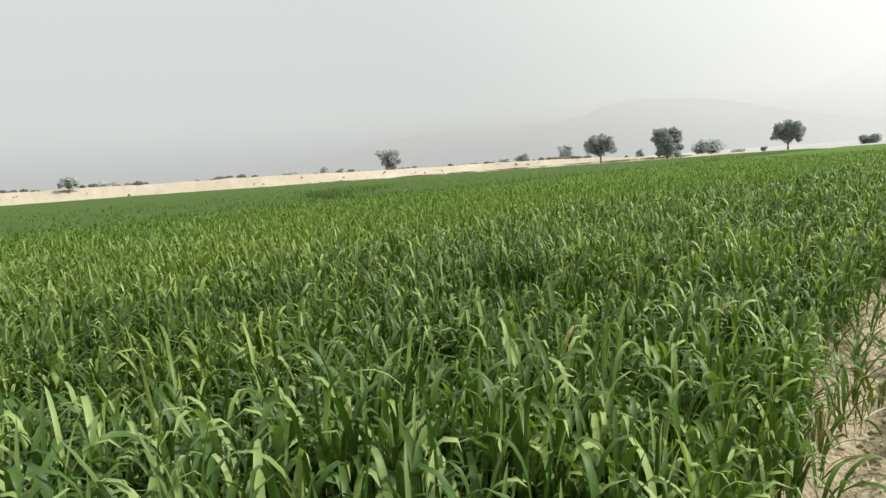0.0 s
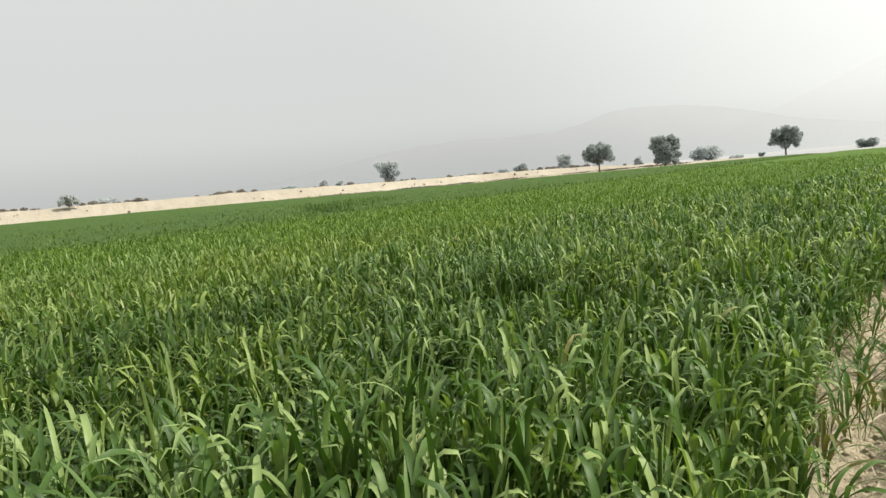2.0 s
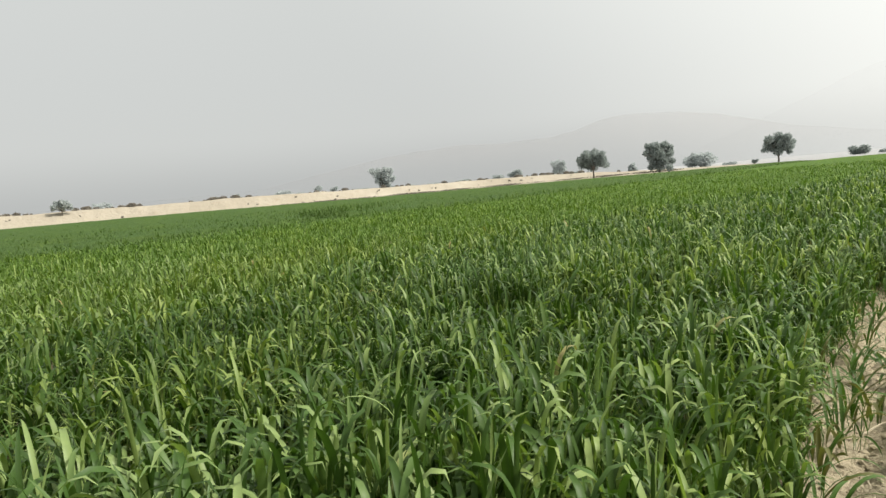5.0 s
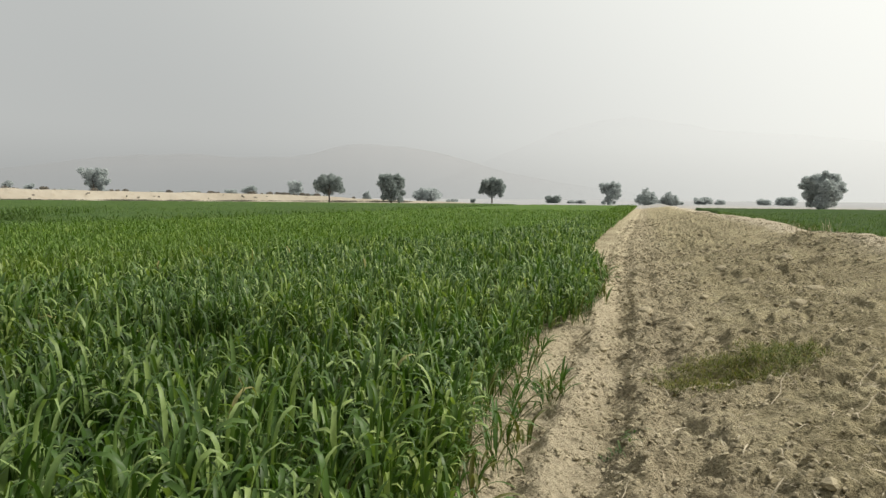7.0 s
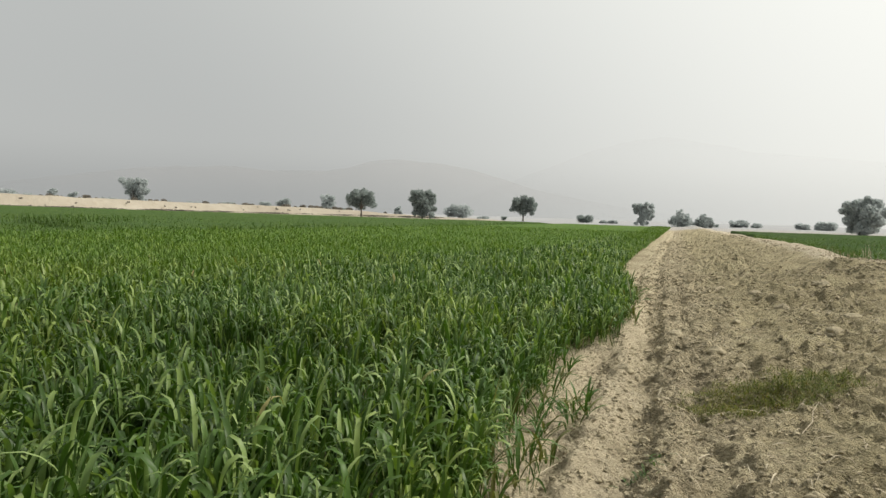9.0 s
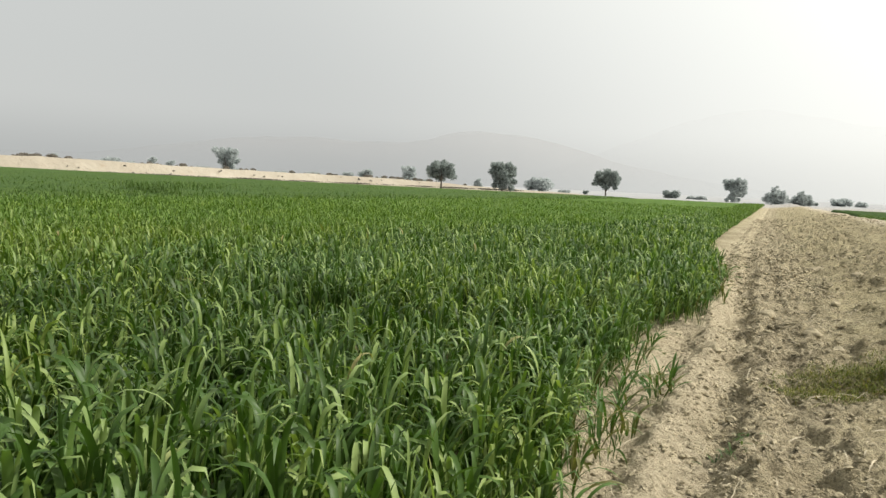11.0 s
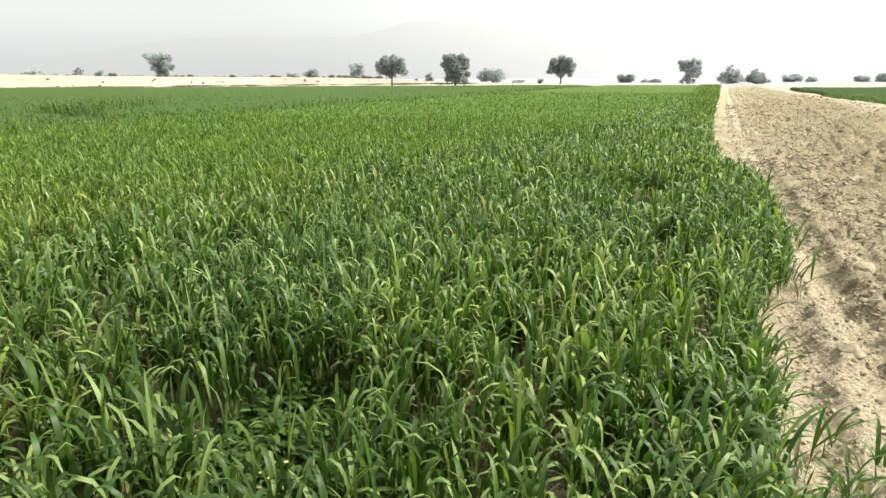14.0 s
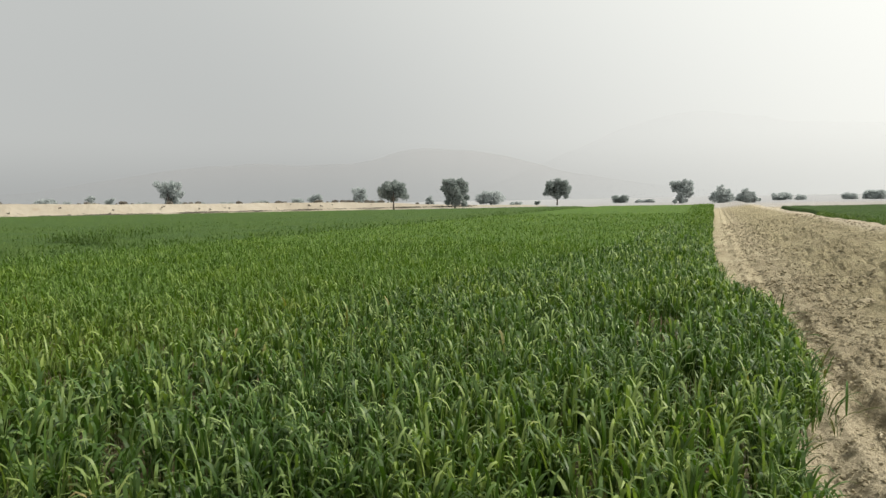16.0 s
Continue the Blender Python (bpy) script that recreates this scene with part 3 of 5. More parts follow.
def build_crop():
    lush, pale, midf, stem = Heap(), Heap(), Heap(), Heap()
    # near stand, finest where the path comes closest
    near = lambda x, y: in_view(x, y) & (RNG.uniform(0, 1, len(x)) > 0.95 * hole(x, y))
    close = lambda x, y: (x > -2.7) & (y < 3.3)
    x, y = scatter(-2.7, -0.2, -0.5, 3.3, 430, near, 5)
    tillers(lush, pale, x, y, 4, 8, True, 1.08, stem)
    x, y = scatter(-4.6, -0.2, -0.8, 7.8, 310, lambda x, y: near(x, y) & ~close(x, y), 5)
    tillers(lush, pale, x, y, 4, 6, False, 1.06, stem)
    x, y = scatter(-11, -0.2, -0.8, 14, 150, lambda x, y: near(x, y) & ~((x > -4.6) & (y < 7.8)), 3)
    fade = RNG.uniform(0, 1, len(x)) < sstep(8.5, 15, np.hypot(x, y))
    tillers(lush, pale, x[~fade], y[~fade], 3, 5, False, 1.55, stem)
    tillers(lush, midf, x[fade], y[fade], 3, 4, False, 1.60)
    x, y = scatter(-11, -0.2, -4.5, -0.8, 140, lambda x, y: (x < edge_x(y) - 0.02) & (y < -0.6 + 0.4 * vnoise(x * 2.0, 0 * x, 167)), 3)
    tillers(lush, pale, x, y, 3, 4, False, 1.4)
    x, y = scatter(-1.25, 0.1, 1.6, 18, 80, lambda x, y: (x > edge_x(y) - 0.03) & (x < edge_x(y) + 0.20 * RNG.uniform(0, 1, len(x)) ** 1.6 * (0.5 + 0.5 * vnoise(y * 1.3, 0 * y, 169))), 3)
    tillers(lush, pale, x, y, 3, 5, False, 0.8, stem, tall=0.72)
    # leafy foot of the stand where it meets the strip
    x, y = scatter(-1.5, 0.1, 1.6, 14, 260, lambda x, y: (x < edge_x(y) + 0.01) & (x > edge_x(y) - 0.24), 2)
    tillers(lush, pale, x, y, 4, 5, False, 0.95, tall=0.50)
    # middle and far: fewer, wider leaves with distance, fitted to the camera's view
    x, y = scatter(-20.5, -0.2, 0.0, 24, 54, lambda x, y: near(x, y) & ~((x > -11) & (y < 14)))
    d = np.hypot(x, y)
    fade = RNG.uniform(0, 1, len(x)) < sstep(10, 18, d)
    tillers(lush, pale, x[~fade], y[~fade], 3, 4, False, 1.9)
    tillers(lush, midf, x[fade], y[fade], 3, 3, False, 2.1)
    x, y = scatter(-20.5, -0.2, 24, 40, 30, in_view)
    tillers(lush, midf, x, y, 2, 2, False, 2.8)
    x, y = scatter(-20.5, 0.2, 40, 66, 15, in_view)
    tillers(midf, midf, x, y, 2, 2, False, 3.4)
    x, y = scatter(-3.0, 1.5, 66, 138, 9, in_view)
    tillers(midf, midf, x, y, 2, 2, False, 5.0)
    x, y = scatter(-2.2, 0.2, 24, 70, 40, in_view)
    tillers(midf, midf, x, y, 3, 2, False, 3.0)
    tagged(new("cereal_stems", stem.mesh("cereal_stems", M_STEM)), "pale green upright stems of the young cereal crop", "crop", "cereal field", "stuff")
    tagged(new("cereal_crop", midf.mesh("mid_cereal", M_MIDFIELD)), "even green young cereal crop in the middle of the field", "crop", "cereal field", "stuff")
    tagged(new("cereal_crop", lush.mesh("lush_cereal", M_LUSH)), "rank blue-green young cereal crop with drooping leaves", "crop", "cereal field", "stuff")
    tagged(new("cereal_crop", pale.mesh("pale_cereal", M_PALE)), "thinner yellow-green young cereal crop in the open field", "crop", "cereal field", "stuff")

    # second plot past the low ridge: taller and darker
    blue = Heap()
    for x0, x1, y0, y1, dens, widen, lv in ((-34, -20, -2, 24, 12, 3.0, 3), (-48, -34, -2, 24, 5, 3.8, 3), (-48, -20, 24, 44, 5.5, 3.8, 3), (-48, -20, 44, 120, 3, 5.5, 2), (-125, -48, -8, 120, 1.0, 7.0, 2)):
        keep = lambda x, y: (np.degrees(np.arctan2(x, y + 2)) > -82) & (np.hypot(x, y) < 138)
        x, y = scatter(x0, x1, y0, y1, dens, keep)
        z = ground_z(x, y, False)
        tp = (0.56 + far_rise(x, y) + 0.08 * fnoise(x * 0.3, y * 0.3, 161, 3)) * (0.80 + 0.20 * sstep(-20.2, -25, x)) * RNG.uniform(0.75, 1.1, len(x))
        az0 = RNG.uniform(0, 2 * np.pi, len(x))
        for k in range(lv):
            hs = tp * (0.35 + 0.42 * k / lv)
            blue.put(blades(np.stack([x, y, z + hs], -1), az0 + 2.6 * k, RNG.uniform(0.22, 0.40, len(x)), 0.014 * widen * RNG.uniform(0.7, 1.2, len(x)),
                            np.radians(RNG.uniform(60, 88, len(x))), np.radians(RNG.uniform(20, 130, len(x))), 2, False, RNG.normal(0, 0.6, len(x))))
    rank = Heap()
    for cx, cy, r, m in ((-26.3, 20.8, 0.40, 30), (-25.4, 20.7, 0.20, 26), (-24.7, 20.9, 0.22, 30), (-24.1, 21.2, 0.22, 20), (-25.9, 21.6, 0.5, 20), (-27.4, 21.4, 0.6, 20), (-28.6, 27.4, 0.9, 70), (-26.8, 24.0, 0.7, 50), (-30.5, 26.0, 0.8, 50)):
        x, y = RNG.normal(cx, r, m), RNG.normal(cy, r, m)
        for k in range(5):
            rank.put(blades(np.stack([x, y, 0.22 + 0.11 * k + 0 * x], -1), RNG.uniform(0, 6.28, m), RNG.uniform(0.22, 0.36, m), RNG.uniform(0.022, 0.04, m),
                            np.radians(RNG.uniform(66, 88, m)), np.radians(RNG.uniform(30, 130, m)), 3))
    tagged(new("cereal_crop", rank.mesh("rank_cereal", M_BLUE)), "dark rank clumps standing out of the far plot", "crop", "cereal field", "stuff")
    tagged(new("cereal_crop", blue.mesh("blue_cereal", M_BLUE)), "darker taller cereal plot in front of the sand bank", "crop", "cereal field", "stuff")


def canopy(name, xs, ys, height, material, label, inside):
    """The closed leaf canopy of the far crop, where single leaves merge."""
    gx, gy = np.meshgrid(xs, ys)
    hz = height(gx, gy)
    hz = hz + 0.04 * fnoise(gx * 1.9, gy * 1.9, 171, 3) + 0.035 * RNG.uniform(-1, 1, gx.shape)
    ok = inside(gx, gy)
    hz = np.where(ok, hz, -0.05)
    f = grid_faces(len(xs), len(ys))
    good = ok.ravel()[f].any(1)
    v = np.stack([gx, gy, ground_z(gx, gy, False) + hz], -1).reshape(-1, 3)
    me = mesh_of(name, v, f[good], material)
    tagged(new(name, me), label, "crop", "cereal field", "stuff")


def canopy_material(name, dark, mid, pale):
    m = Mat(name, 0.9, 0.04)
    a = m.noise(9.0, 5.0, 0.75)
    c = m.ramp(a, [(0.28, dark), (0.5, mid), (0.75, pale)])
    b = m.noise(0.35, 4.0)
    c = m.mix(m.span(b, 0.40, 0.65), c, m.mix(1.0, c, (1.15, 1.08, 0.82), "MULTIPLY"))
    tufts = m.noise(1.6, 5.0, 0.7)
    c = m.mix(m.span(tufts, 0.46, 0.66, 0.0, 0.7), c, dark)
    m.colour(c)
    m.bump(m.math("ADD", a, m.math("MULTIPLY", tufts, 2.0)), 0.8, 0.12)
    return m.m


# greens lifted a little to imitate haze over the far crop
M_CAN_PALE = canopy_material("pale_canopy", (0.060, 0.108, 0.025), (0.084, 0.145, 0.037), (0.114, 0.180, 0.058))
# darker greens for the field behind the bund, matched by eye
M_CAN_SIDE = canopy_material("deep_green_canopy", (0.026, 0.050, 0.015), (0.043, 0.078, 0.023), (0.072, 0.114, 0.038))
M_CAN_BLUE = canopy_material("dark_canopy", (0.044, 0.080, 0.024), (0.062, 0.106, 0.033), (0.084, 0.136, 0.048))


def field_end(x, y):
    return 118 + 22 * sstep(-60, -15, x) - 36 * sstep(3, 8, x) + 5 * vnoise(x * 0.05, 0 * x, 181)


def build_far_crop():
    ys = np.concatenate([np.arange(0, 45, 0.35), np.arange(45, 150, 0.9)])
    xs = np.concatenate([np.arange(-20.6, -6, 0.4), np.arange(-6, 1.6, 0.2)])
    canopy("crop_canopy", xs, ys, lambda x, y: 0.22 + 0.13 * sstep(13, 32, np.hypot(x, y)), M_CAN_PALE, "close green canopy of the cereal field far off",
           lambda x, y: (x < edge_x(y) - 0.30) & (y < field_end(x, y)) & (np.hypot(x, y) > 12.5))
    xs = np.concatenate([np.arange(-140, -50, 1.6), np.arange(-50, -20.3, 0.5)])
    ys = np.concatenate([np.arange(-20, 50, 0.6), np.arange(50, 140, 1.4)])
    canopy("crop_canopy", xs, ys, lambda x, y: 0.26 + 0.24 * sstep(-20.5, -27, x) + far_rise(x, y), M_CAN_BLUE, "dark green canopy of the neighbouring cereal plot",
           lambda x, y: (x < -20.4) & (np.hypot(x, y * 1.05) < 142) & (y < field_end(x, y)))
    # field on the other side of the bund
    xs = np.concatenate([np.arange(6.6, 16, 0.3), np.arange(16, 90, 1.2)])
    ys = np.concatenate([np.arange(2, 50, 0.5), np.arange(50, 215, 1.5)])
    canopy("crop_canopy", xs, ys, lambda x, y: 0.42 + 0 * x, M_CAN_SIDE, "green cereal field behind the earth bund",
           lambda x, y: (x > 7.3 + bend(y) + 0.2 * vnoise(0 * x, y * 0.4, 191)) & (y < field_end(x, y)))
    side = Heap()
    x, y = scatter(6.8, 30, 5, 60, 6, lambda x, y: x > 7.0)
    x2, y2 = scatter(6.6, 7.6, 5, 60, 40, lambda x, y: x > 6.75 + 0.2 * vnoise(0 * x, y * 0.4, 191))
    x, y = np.concatenate([x, x2]), np.concatenate([y, y2])
    z = ground_z(x, y, False)
    for k in (-1.5, 0, 1, 2):
        side.put(blades(np.stack([x, y, z + 0.22 + 0.09 * k], -1), RNG.uniform(0, 6.28, len(x)), RNG.uniform(0.16, 0.30, len(x)), RNG.uniform(0.016, 0.032, len(x)),
                        np.radians(RNG.uniform(55, 88, len(x))), np.radians(RNG.uniform(20, 130, len(x))), 2))
    tagged(new("cereal_crop", side.mesh("side_cereal", M_BLUE)), "young green cereal crop behind the earth bund", "crop", "cereal field", "stuff")


build_crop()
build_far_crop()

# ---------------------------------------------------------------- trees


def tube(points, radii, sides=7):
    """A tapered tube along points: vertices and quads."""
    points = [Vector(p) for p in points]
    v, q = [], []
    for i, p in enumerate(points):
        d = (points[min(i + 1, len(points) - 1)] - points[max(i - 1, 0)]).normalized()
        a = d.orthogonal().normalized()
        b = d.cross(a)
        for k in range(sides):
            t = 2 * math.pi * k / sides
            v.append(p + (a * math.cos(t) + b * math.sin(t)) * radii[i])
    for i in range(len(points) - 1):
        for k in range(sides):
            k2 = (k + 1) % sides
            q.append((i * sides + k, i * sides + k2, (i + 1) * sides + k2, (i + 1) * sides + k))
    return np.array([tuple(p) for p in v]), np.array(q)


def leaf_cloud(lobes, count, size, rng):
    """Small leaf sprays on and in a set of lobes (x, y, z, radius, flatness): vertices and quads."""
    w = np.array([l[3] ** 2 for l in lobes])
    pick = rng.choice(len(lobes), count, p=w / w.sum())
    L = np.array(lobes)[pick]
    d = rng.normal(0, 1, (count, 3))
    d /= np.linalg.norm(d, axis=1)[:, None]
    r = L[:, 3] * rng.uniform(0, 1, count) ** 0.38 * (1 + 0.06 * rng.normal(0, 1, count))
    c = L[:, :3] + d * r[:, None] * np.stack([np.ones(count), np.ones(count), L[:, 4]], -1)
    s = size * rng.uniform(0.5, 1.4, count)
    u = rng.normal(0, 1, (count, 3))
    u /= np.linalg.norm(u, axis=1)[:, None]
    t = np.cross(u, rng.normal(0, 1, (count, 3)))
    t /= np.linalg.norm(t, axis=1)[:, None]
    a, b = u * s[:, None], t * (s * 0.55)[:, None]
    bend = rng.normal(0, 0.25, (count, 3)) * s[:, None]
    v = np.stack([c - a, c - b * 0.9 + bend, c + a, c + b], 1).reshape(-1, 3)
    return v, np.arange(count * 4).reshape(-1, 4)


def tufted(lobes, rng):
    """Breaks each lobe into a core with smaller tufts standing out of it."""
    out = []
    for x, y, z, r, f in lobes:
        out.append((x, y, z, r * 0.88, f))
        for k in range(7):
            d = rng.normal(0, 1, 3)
            d /= np.linalg.norm(d)
            q = r * rng.uniform(0.60, 0.98)
            out.append((x + d[0] * q, y + d[1] * q, z + d[2] * q * f, r * rng.uniform(0.10, 0.22), 0.9))
    return out


def filled(lobes, rng, extra=26):
    """Closes the gaps between the lobes of a crown with middling ones."""
    out = list(lobes)
    for k in range(extra):
        i, j = rng.integers(0, len(lobes), 2)
        a, b, f = np.array(lobes[i]), np.array(lobes[j]), rng.uniform(0.25, 0.75)
        c = a * f + b * (1 - f)
        out.append((c[0], c[1], c[2], 0.8 * c[3] * rng.uniform(0.7, 1.1), c[4]))
    return out


def tree(x, y, z, height, width, seed, label, trunk=0.22, lean=0.0, crown_from=0.22, far=False, count=5000, gaps=0.0, group="field trees", shape=(), turn=0.0):
    rng = np.random.default_rng(seed)
    root = tagged(new("tree"), label, "tree", group)
    root.location, root.rotation_euler = (x, y, z), (0, 0, radians(turn))
    h0 = height * trunk
    top = Vector((lean * height * 0.35, 0, h0))
    tv, tq = tube([(0, 0, -0.3), (0.02 * height * lean, 0, h0 * 0.5), top, top + Vector((lean * height * 0.2, 0, height * 0.35))],
                  [0.036 * height, 0.026 * height, 0.023 * height, 0.010 * height])
    part("trunk", mesh_of("trunk", tv, tq, M_BARK), root, "grey-brown trunk")
    lobes = []
    n = int(rng.integers(9, 13)) if not shape else 0
    for sx, sz, sr in shape:
        cz = min(sz * height, height - sr * width * 0.9)
        lobes.append((sx * width, rng.uniform(-0.22, 0.22) * width, cz, sr * width, 0.9))
        if sz > 0.4 and len(lobes) % 2:
            end = Vector((sx * width * 0.9, 0, cz))
            bv, bq = tube([top * 0.9, top.lerp(end, 0.5) + Vector((0, 0, 0.03 * height)), end], [0.016 * height, 0.010 * height, 0.004 * height], 5)
            part("limb", mesh_of("limb", bv, bq, M_BARK), root)
    for k in range(n):
        a = 2 * math.pi * k / n + rng.uniform(-0.4, 0.4)
        lev = crown_from + (0.92 - crown_from) * ((k * 0.618) % 1.0)
        body = math.sin(math.pi * min(1, max(0.12, (lev - crown_from) / (1 - crown_from) * 0.85 + 0.15)))
        rad = width * 0.5 * (0.26 + 0.42 * body) * rng.uniform(0.8, 1.1)
        cx, cy = math.cos(a) * rad + lean * height * lev * 0.3, math.sin(a) * rad
        lr = width * rng.uniform(0.15, 0.27) * (1 - gaps * rng.uniform(0, 0.45))
        cz = min(height * lev, height - lr * 0.85)
        lobes.append((cx, cy, cz, lr, 0.85))
        if k % 2 == 0:
            end = Vector((cx, cy, cz))
            bv, bq = tube([top * 0.9, top.lerp(end, 0.5) + Vector((0, 0, 0.05 * height)), end], [0.016 * height, 0.010 * height, 0.004 * height], 5)
            part("limb", mesh_of("limb", bv, bq, M_BARK), root)
    if not shape:
        lobes.append((lean * height * 0.2, 0, height * (crown_from + 0.52 * (1 - crown_from)), min(width, height) * 0.36, 1.0))
    lobes = filled(lobes, rng)
    size = 0.022 * (width + height) / 2 + 0.05
    cv, cq = leaf_cloud(tufted(lobes, rng), int(count * 1.3), size, rng)
    # the dense inside of the crown
    iv, iq = leaf_cloud([(a, b, c, r * 0.78, f) for a, b, c, r, f in lobes], count // 3, size * 1.8, rng)
    cv, cq = np.concatenate([cv, iv]), np.concatenate([cq, iq + len(cv)])
    part("crown", mesh_of("crown", cv, cq, M_CROWN_FAR if far else M_CROWN, False), root, "leafy crown in haze-paled colour")
    return root


def bush(x, y, z, height, width, seed, label, far=True, count=1800, flat=0.8):
    rng = np.random.default_rng(seed)
    root = tagged(new("bush"), label, "bush", "field bushes")
    root.location = (x, y, z)
    for k in range(3):
        a = 2.1 * k
        bv, bq = tube([(0.05 * k, 0, -0.3), (math.cos(a) * width * 0.12, math.sin(a) * width * 0.12, height * 0.45)], [0.03 * height, 0.012 * height], 5)
        part("stem", mesh_of("stem", bv, bq, M_BARK), root)
    lobes = []
    for k in range(20):
        px = ((k * 0.618) % 1.0 - 0.5) * width * 0.74
        lr = min(height * 0.42, width * 0.24) * rng.uniform(0.8, 1.1)
        lobes.append((px, rng.uniform(-0.2, 0.2) * width, lr * 0.45 + max(0, height - lr * 1.3) * rng.uniform(0.0, 1.0) * (1 - 1.2 * (abs(px) / width) ** 2), lr, flat))
    size = 0.024 * (width + height) / 2 + 0.05
    cv, cq = leaf_cloud(tufted(lobes, rng), int(count * 1.5), size, rng)
    iv, iq = leaf_cloud([(a, b, c, r * 0.80, f) for a, b, c, r, f in lobes], count // 3, size * 2.4, rng)
    cv, cq = np.concatenate([cv, iv]), np.concatenate([cq, iq + len(cv)])
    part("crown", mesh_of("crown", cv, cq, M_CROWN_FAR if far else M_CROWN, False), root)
    return root


def build_bank_scrub():
    """Dry scrub and thorn heaps along the bank's top and on its face."""
    rng = np.random.default_rng(77)
    lobes = []
    for k in range(210):
        az = rng.uniform(-80, -22)
        face = rng.uniform() < 0.30
        if not face and vnoise(az * 0.55, 2.0, 301) < -0.15:
            continue
        d = 150 + 45 * float(sstep(-60, -15, az)) + (rng.uniform(-6, -1) if face else rng.uniform(1, 7))
        top = float(np.interp(az, [-80, -59.5, -44, -32, -27, -23, -21], [3.2, 3.0, 2.5, 2.3, 1.9, 1.1, 0.8]))
        r = rng.uniform(0.12, 0.30) if face else 0.25 + 0.85 * rng.uniform() ** 2.2
        z = top * rng.uniform(0.15, 0.8) if face else top + r * 0.25
        lobes.append((math.sin(radians(az)) * d, math.cos(radians(az)) * d, z, r, 0.55))
    # added strip of growth along the bank's foot, imitating a dark line of shade
    for az in np.arange(-80, -19, 0.05):
        d = 150 + 45 * float(sstep(-60, -15, az)) - 8.6 + rng.uniform(-0.4, 0.4)
        z = 0.42 + 0.16 * rng.uniform()
        lobes.append((math.sin(radians(az)) * d, math.cos(radians(az)) * d, z, rng.uniform(0.10, 0.17) * (1.1 + 0.8 * float(vnoise(az * 0.9, 5.0, 303))), 0.7))
    v, q = leaf_cloud(lobes, 34000, 0.15, rng)
    tagged(new("bank_scrub", mesh_of("bank_scrub", v, q, M_SCRUB, False)), "low dry grey-brown scrub along the sand bank, foot strip imitating shade", "scrub", kind="stuff")


build_bank_scrub()


def polar(az, d):
    return math.sin(radians(az)) * d, math.cos(radians(az)) * d


F_PX = 1147.0


def size_at(px, d, az, look_az=-16.0):
    return px / F_PX * d * math.cos(radians(az - look_az))


# crown outlines as lobes: across, up, radius, in shares of width and height
ROUND = ((-0.30, 0.52, 0.20), (-0.10, 0.60, 0.26), (0.15, 0.58, 0.26), (0.33, 0.45, 0.17), (-0.20, 0.80, 0.16), (0.05, 0.84, 0.17), (0.25, 0.78, 0.15), (-0.38, 0.66, 0.12), (0.0, 0.38, 0.16))
SQUARE = ((-0.30, 0.84, 0.16), (-0.10, 0.88, 0.18), (0.20, 0.86, 0.17), (0.36, 0.76, 0.13), (-0.35, 0.64, 0.15), (0.0, 0.62, 0.28), (0.30, 0.58, 0.20),
          (-0.20, 0.42, 0.20), (0.15, 0.38, 0.24), (0.38, 0.34, 0.14), (-0.25, 0.20, 0.14), (0.30, 0.15, 0.14), (0.0, 0.20, 0.20))
BALL = ((-0.30, 0.50, 0.20), (0.0, 0.55, 0.28), (0.30, 0.50, 0.20), (-0.25, 0.75, 0.17), (0.0, 0.83, 0.18), (0.25, 0.78, 0.16), (0.40, 0.62, 0.12), (-0.42, 0.42, 0.10), (0.0, 0.35, 0.18), (0.30, 0.32, 0.12))
WAIST = ((-0.34, 0.82, 0.15), (-0.12, 0.80, 0.17), (0.12, 0.88, 0.14), (0.32, 0.80, 0.16), (0.0, 0.62, 0.26), (0.30, 0.58, 0.20), (-0.24, 0.62, 0.18), (0.38, 0.40, 0.12), (0.05, 0.40, 0.20),
         (0.28, 0.30, 0.12), (-0.10, 0.22, 0.15), (-0.24, 0.09, 0.12), (0.0, 0.12, 0.16), (0.16, 0.09, 0.12))
RAGGED = ((-0.38, 0.62, 0.10), (-0.28, 0.74, 0.13), (-0.10, 0.78, 0.16), (0.08, 0.88, 0.12), (0.05, 0.97, 0.06), (0.25, 0.80, 0.13), (0.34, 0.62, 0.13), (0.42, 0.50, 0.08),
          (-0.12, 0.50, 0.24), (0.12, 0.56, 0.24), (0.10, 0.35, 0.24), (-0.25, 0.36, 0.15), (0.28, 0.34, 0.14), (0.22, 0.17, 0.13), (-0.20, 0.14, 0.11), (0.02, 0.15, 0.20))
LEANING = ((-0.38, 0.86, 0.14), (-0.26, 0.72, 0.18), (-0.14, 0.92, 0.12), (0.08, 0.86, 0.16), (0.24, 0.80, 0.15), (-0.06, 0.62, 0.24), (0.16, 0.58, 0.20), (0.34, 0.52, 0.10),
           (0.02, 0.38, 0.20), (0.12, 0.22, 0.18), (0.32, 0.12, 0.14), (-0.10, 0.14, 0.14))
MUSHROOM = ((-0.32, 0.60, 0.17), (-0.12, 0.68, 0.20), (0.12, 0.70, 0.20), (0.32, 0.62, 0.17), (-0.22, 0.80, 0.14), (0.02, 0.84, 0.15), (0.24, 0.80, 0.13), (0.0, 0.55, 0.20), (-0.40, 0.50, 0.10), (0.40, 0.50, 0.10))
SPARSE = ((-0.28, 0.78, 0.19), (-0.05, 0.86, 0.14), (0.20, 0.76, 0.20), (-0.12, 0.55, 0.26), (0.20, 0.48, 0.25), (0.0, 0.28, 0.22), (0.32, 0.24, 0.16), (-0.22, 0.34, 0.18))
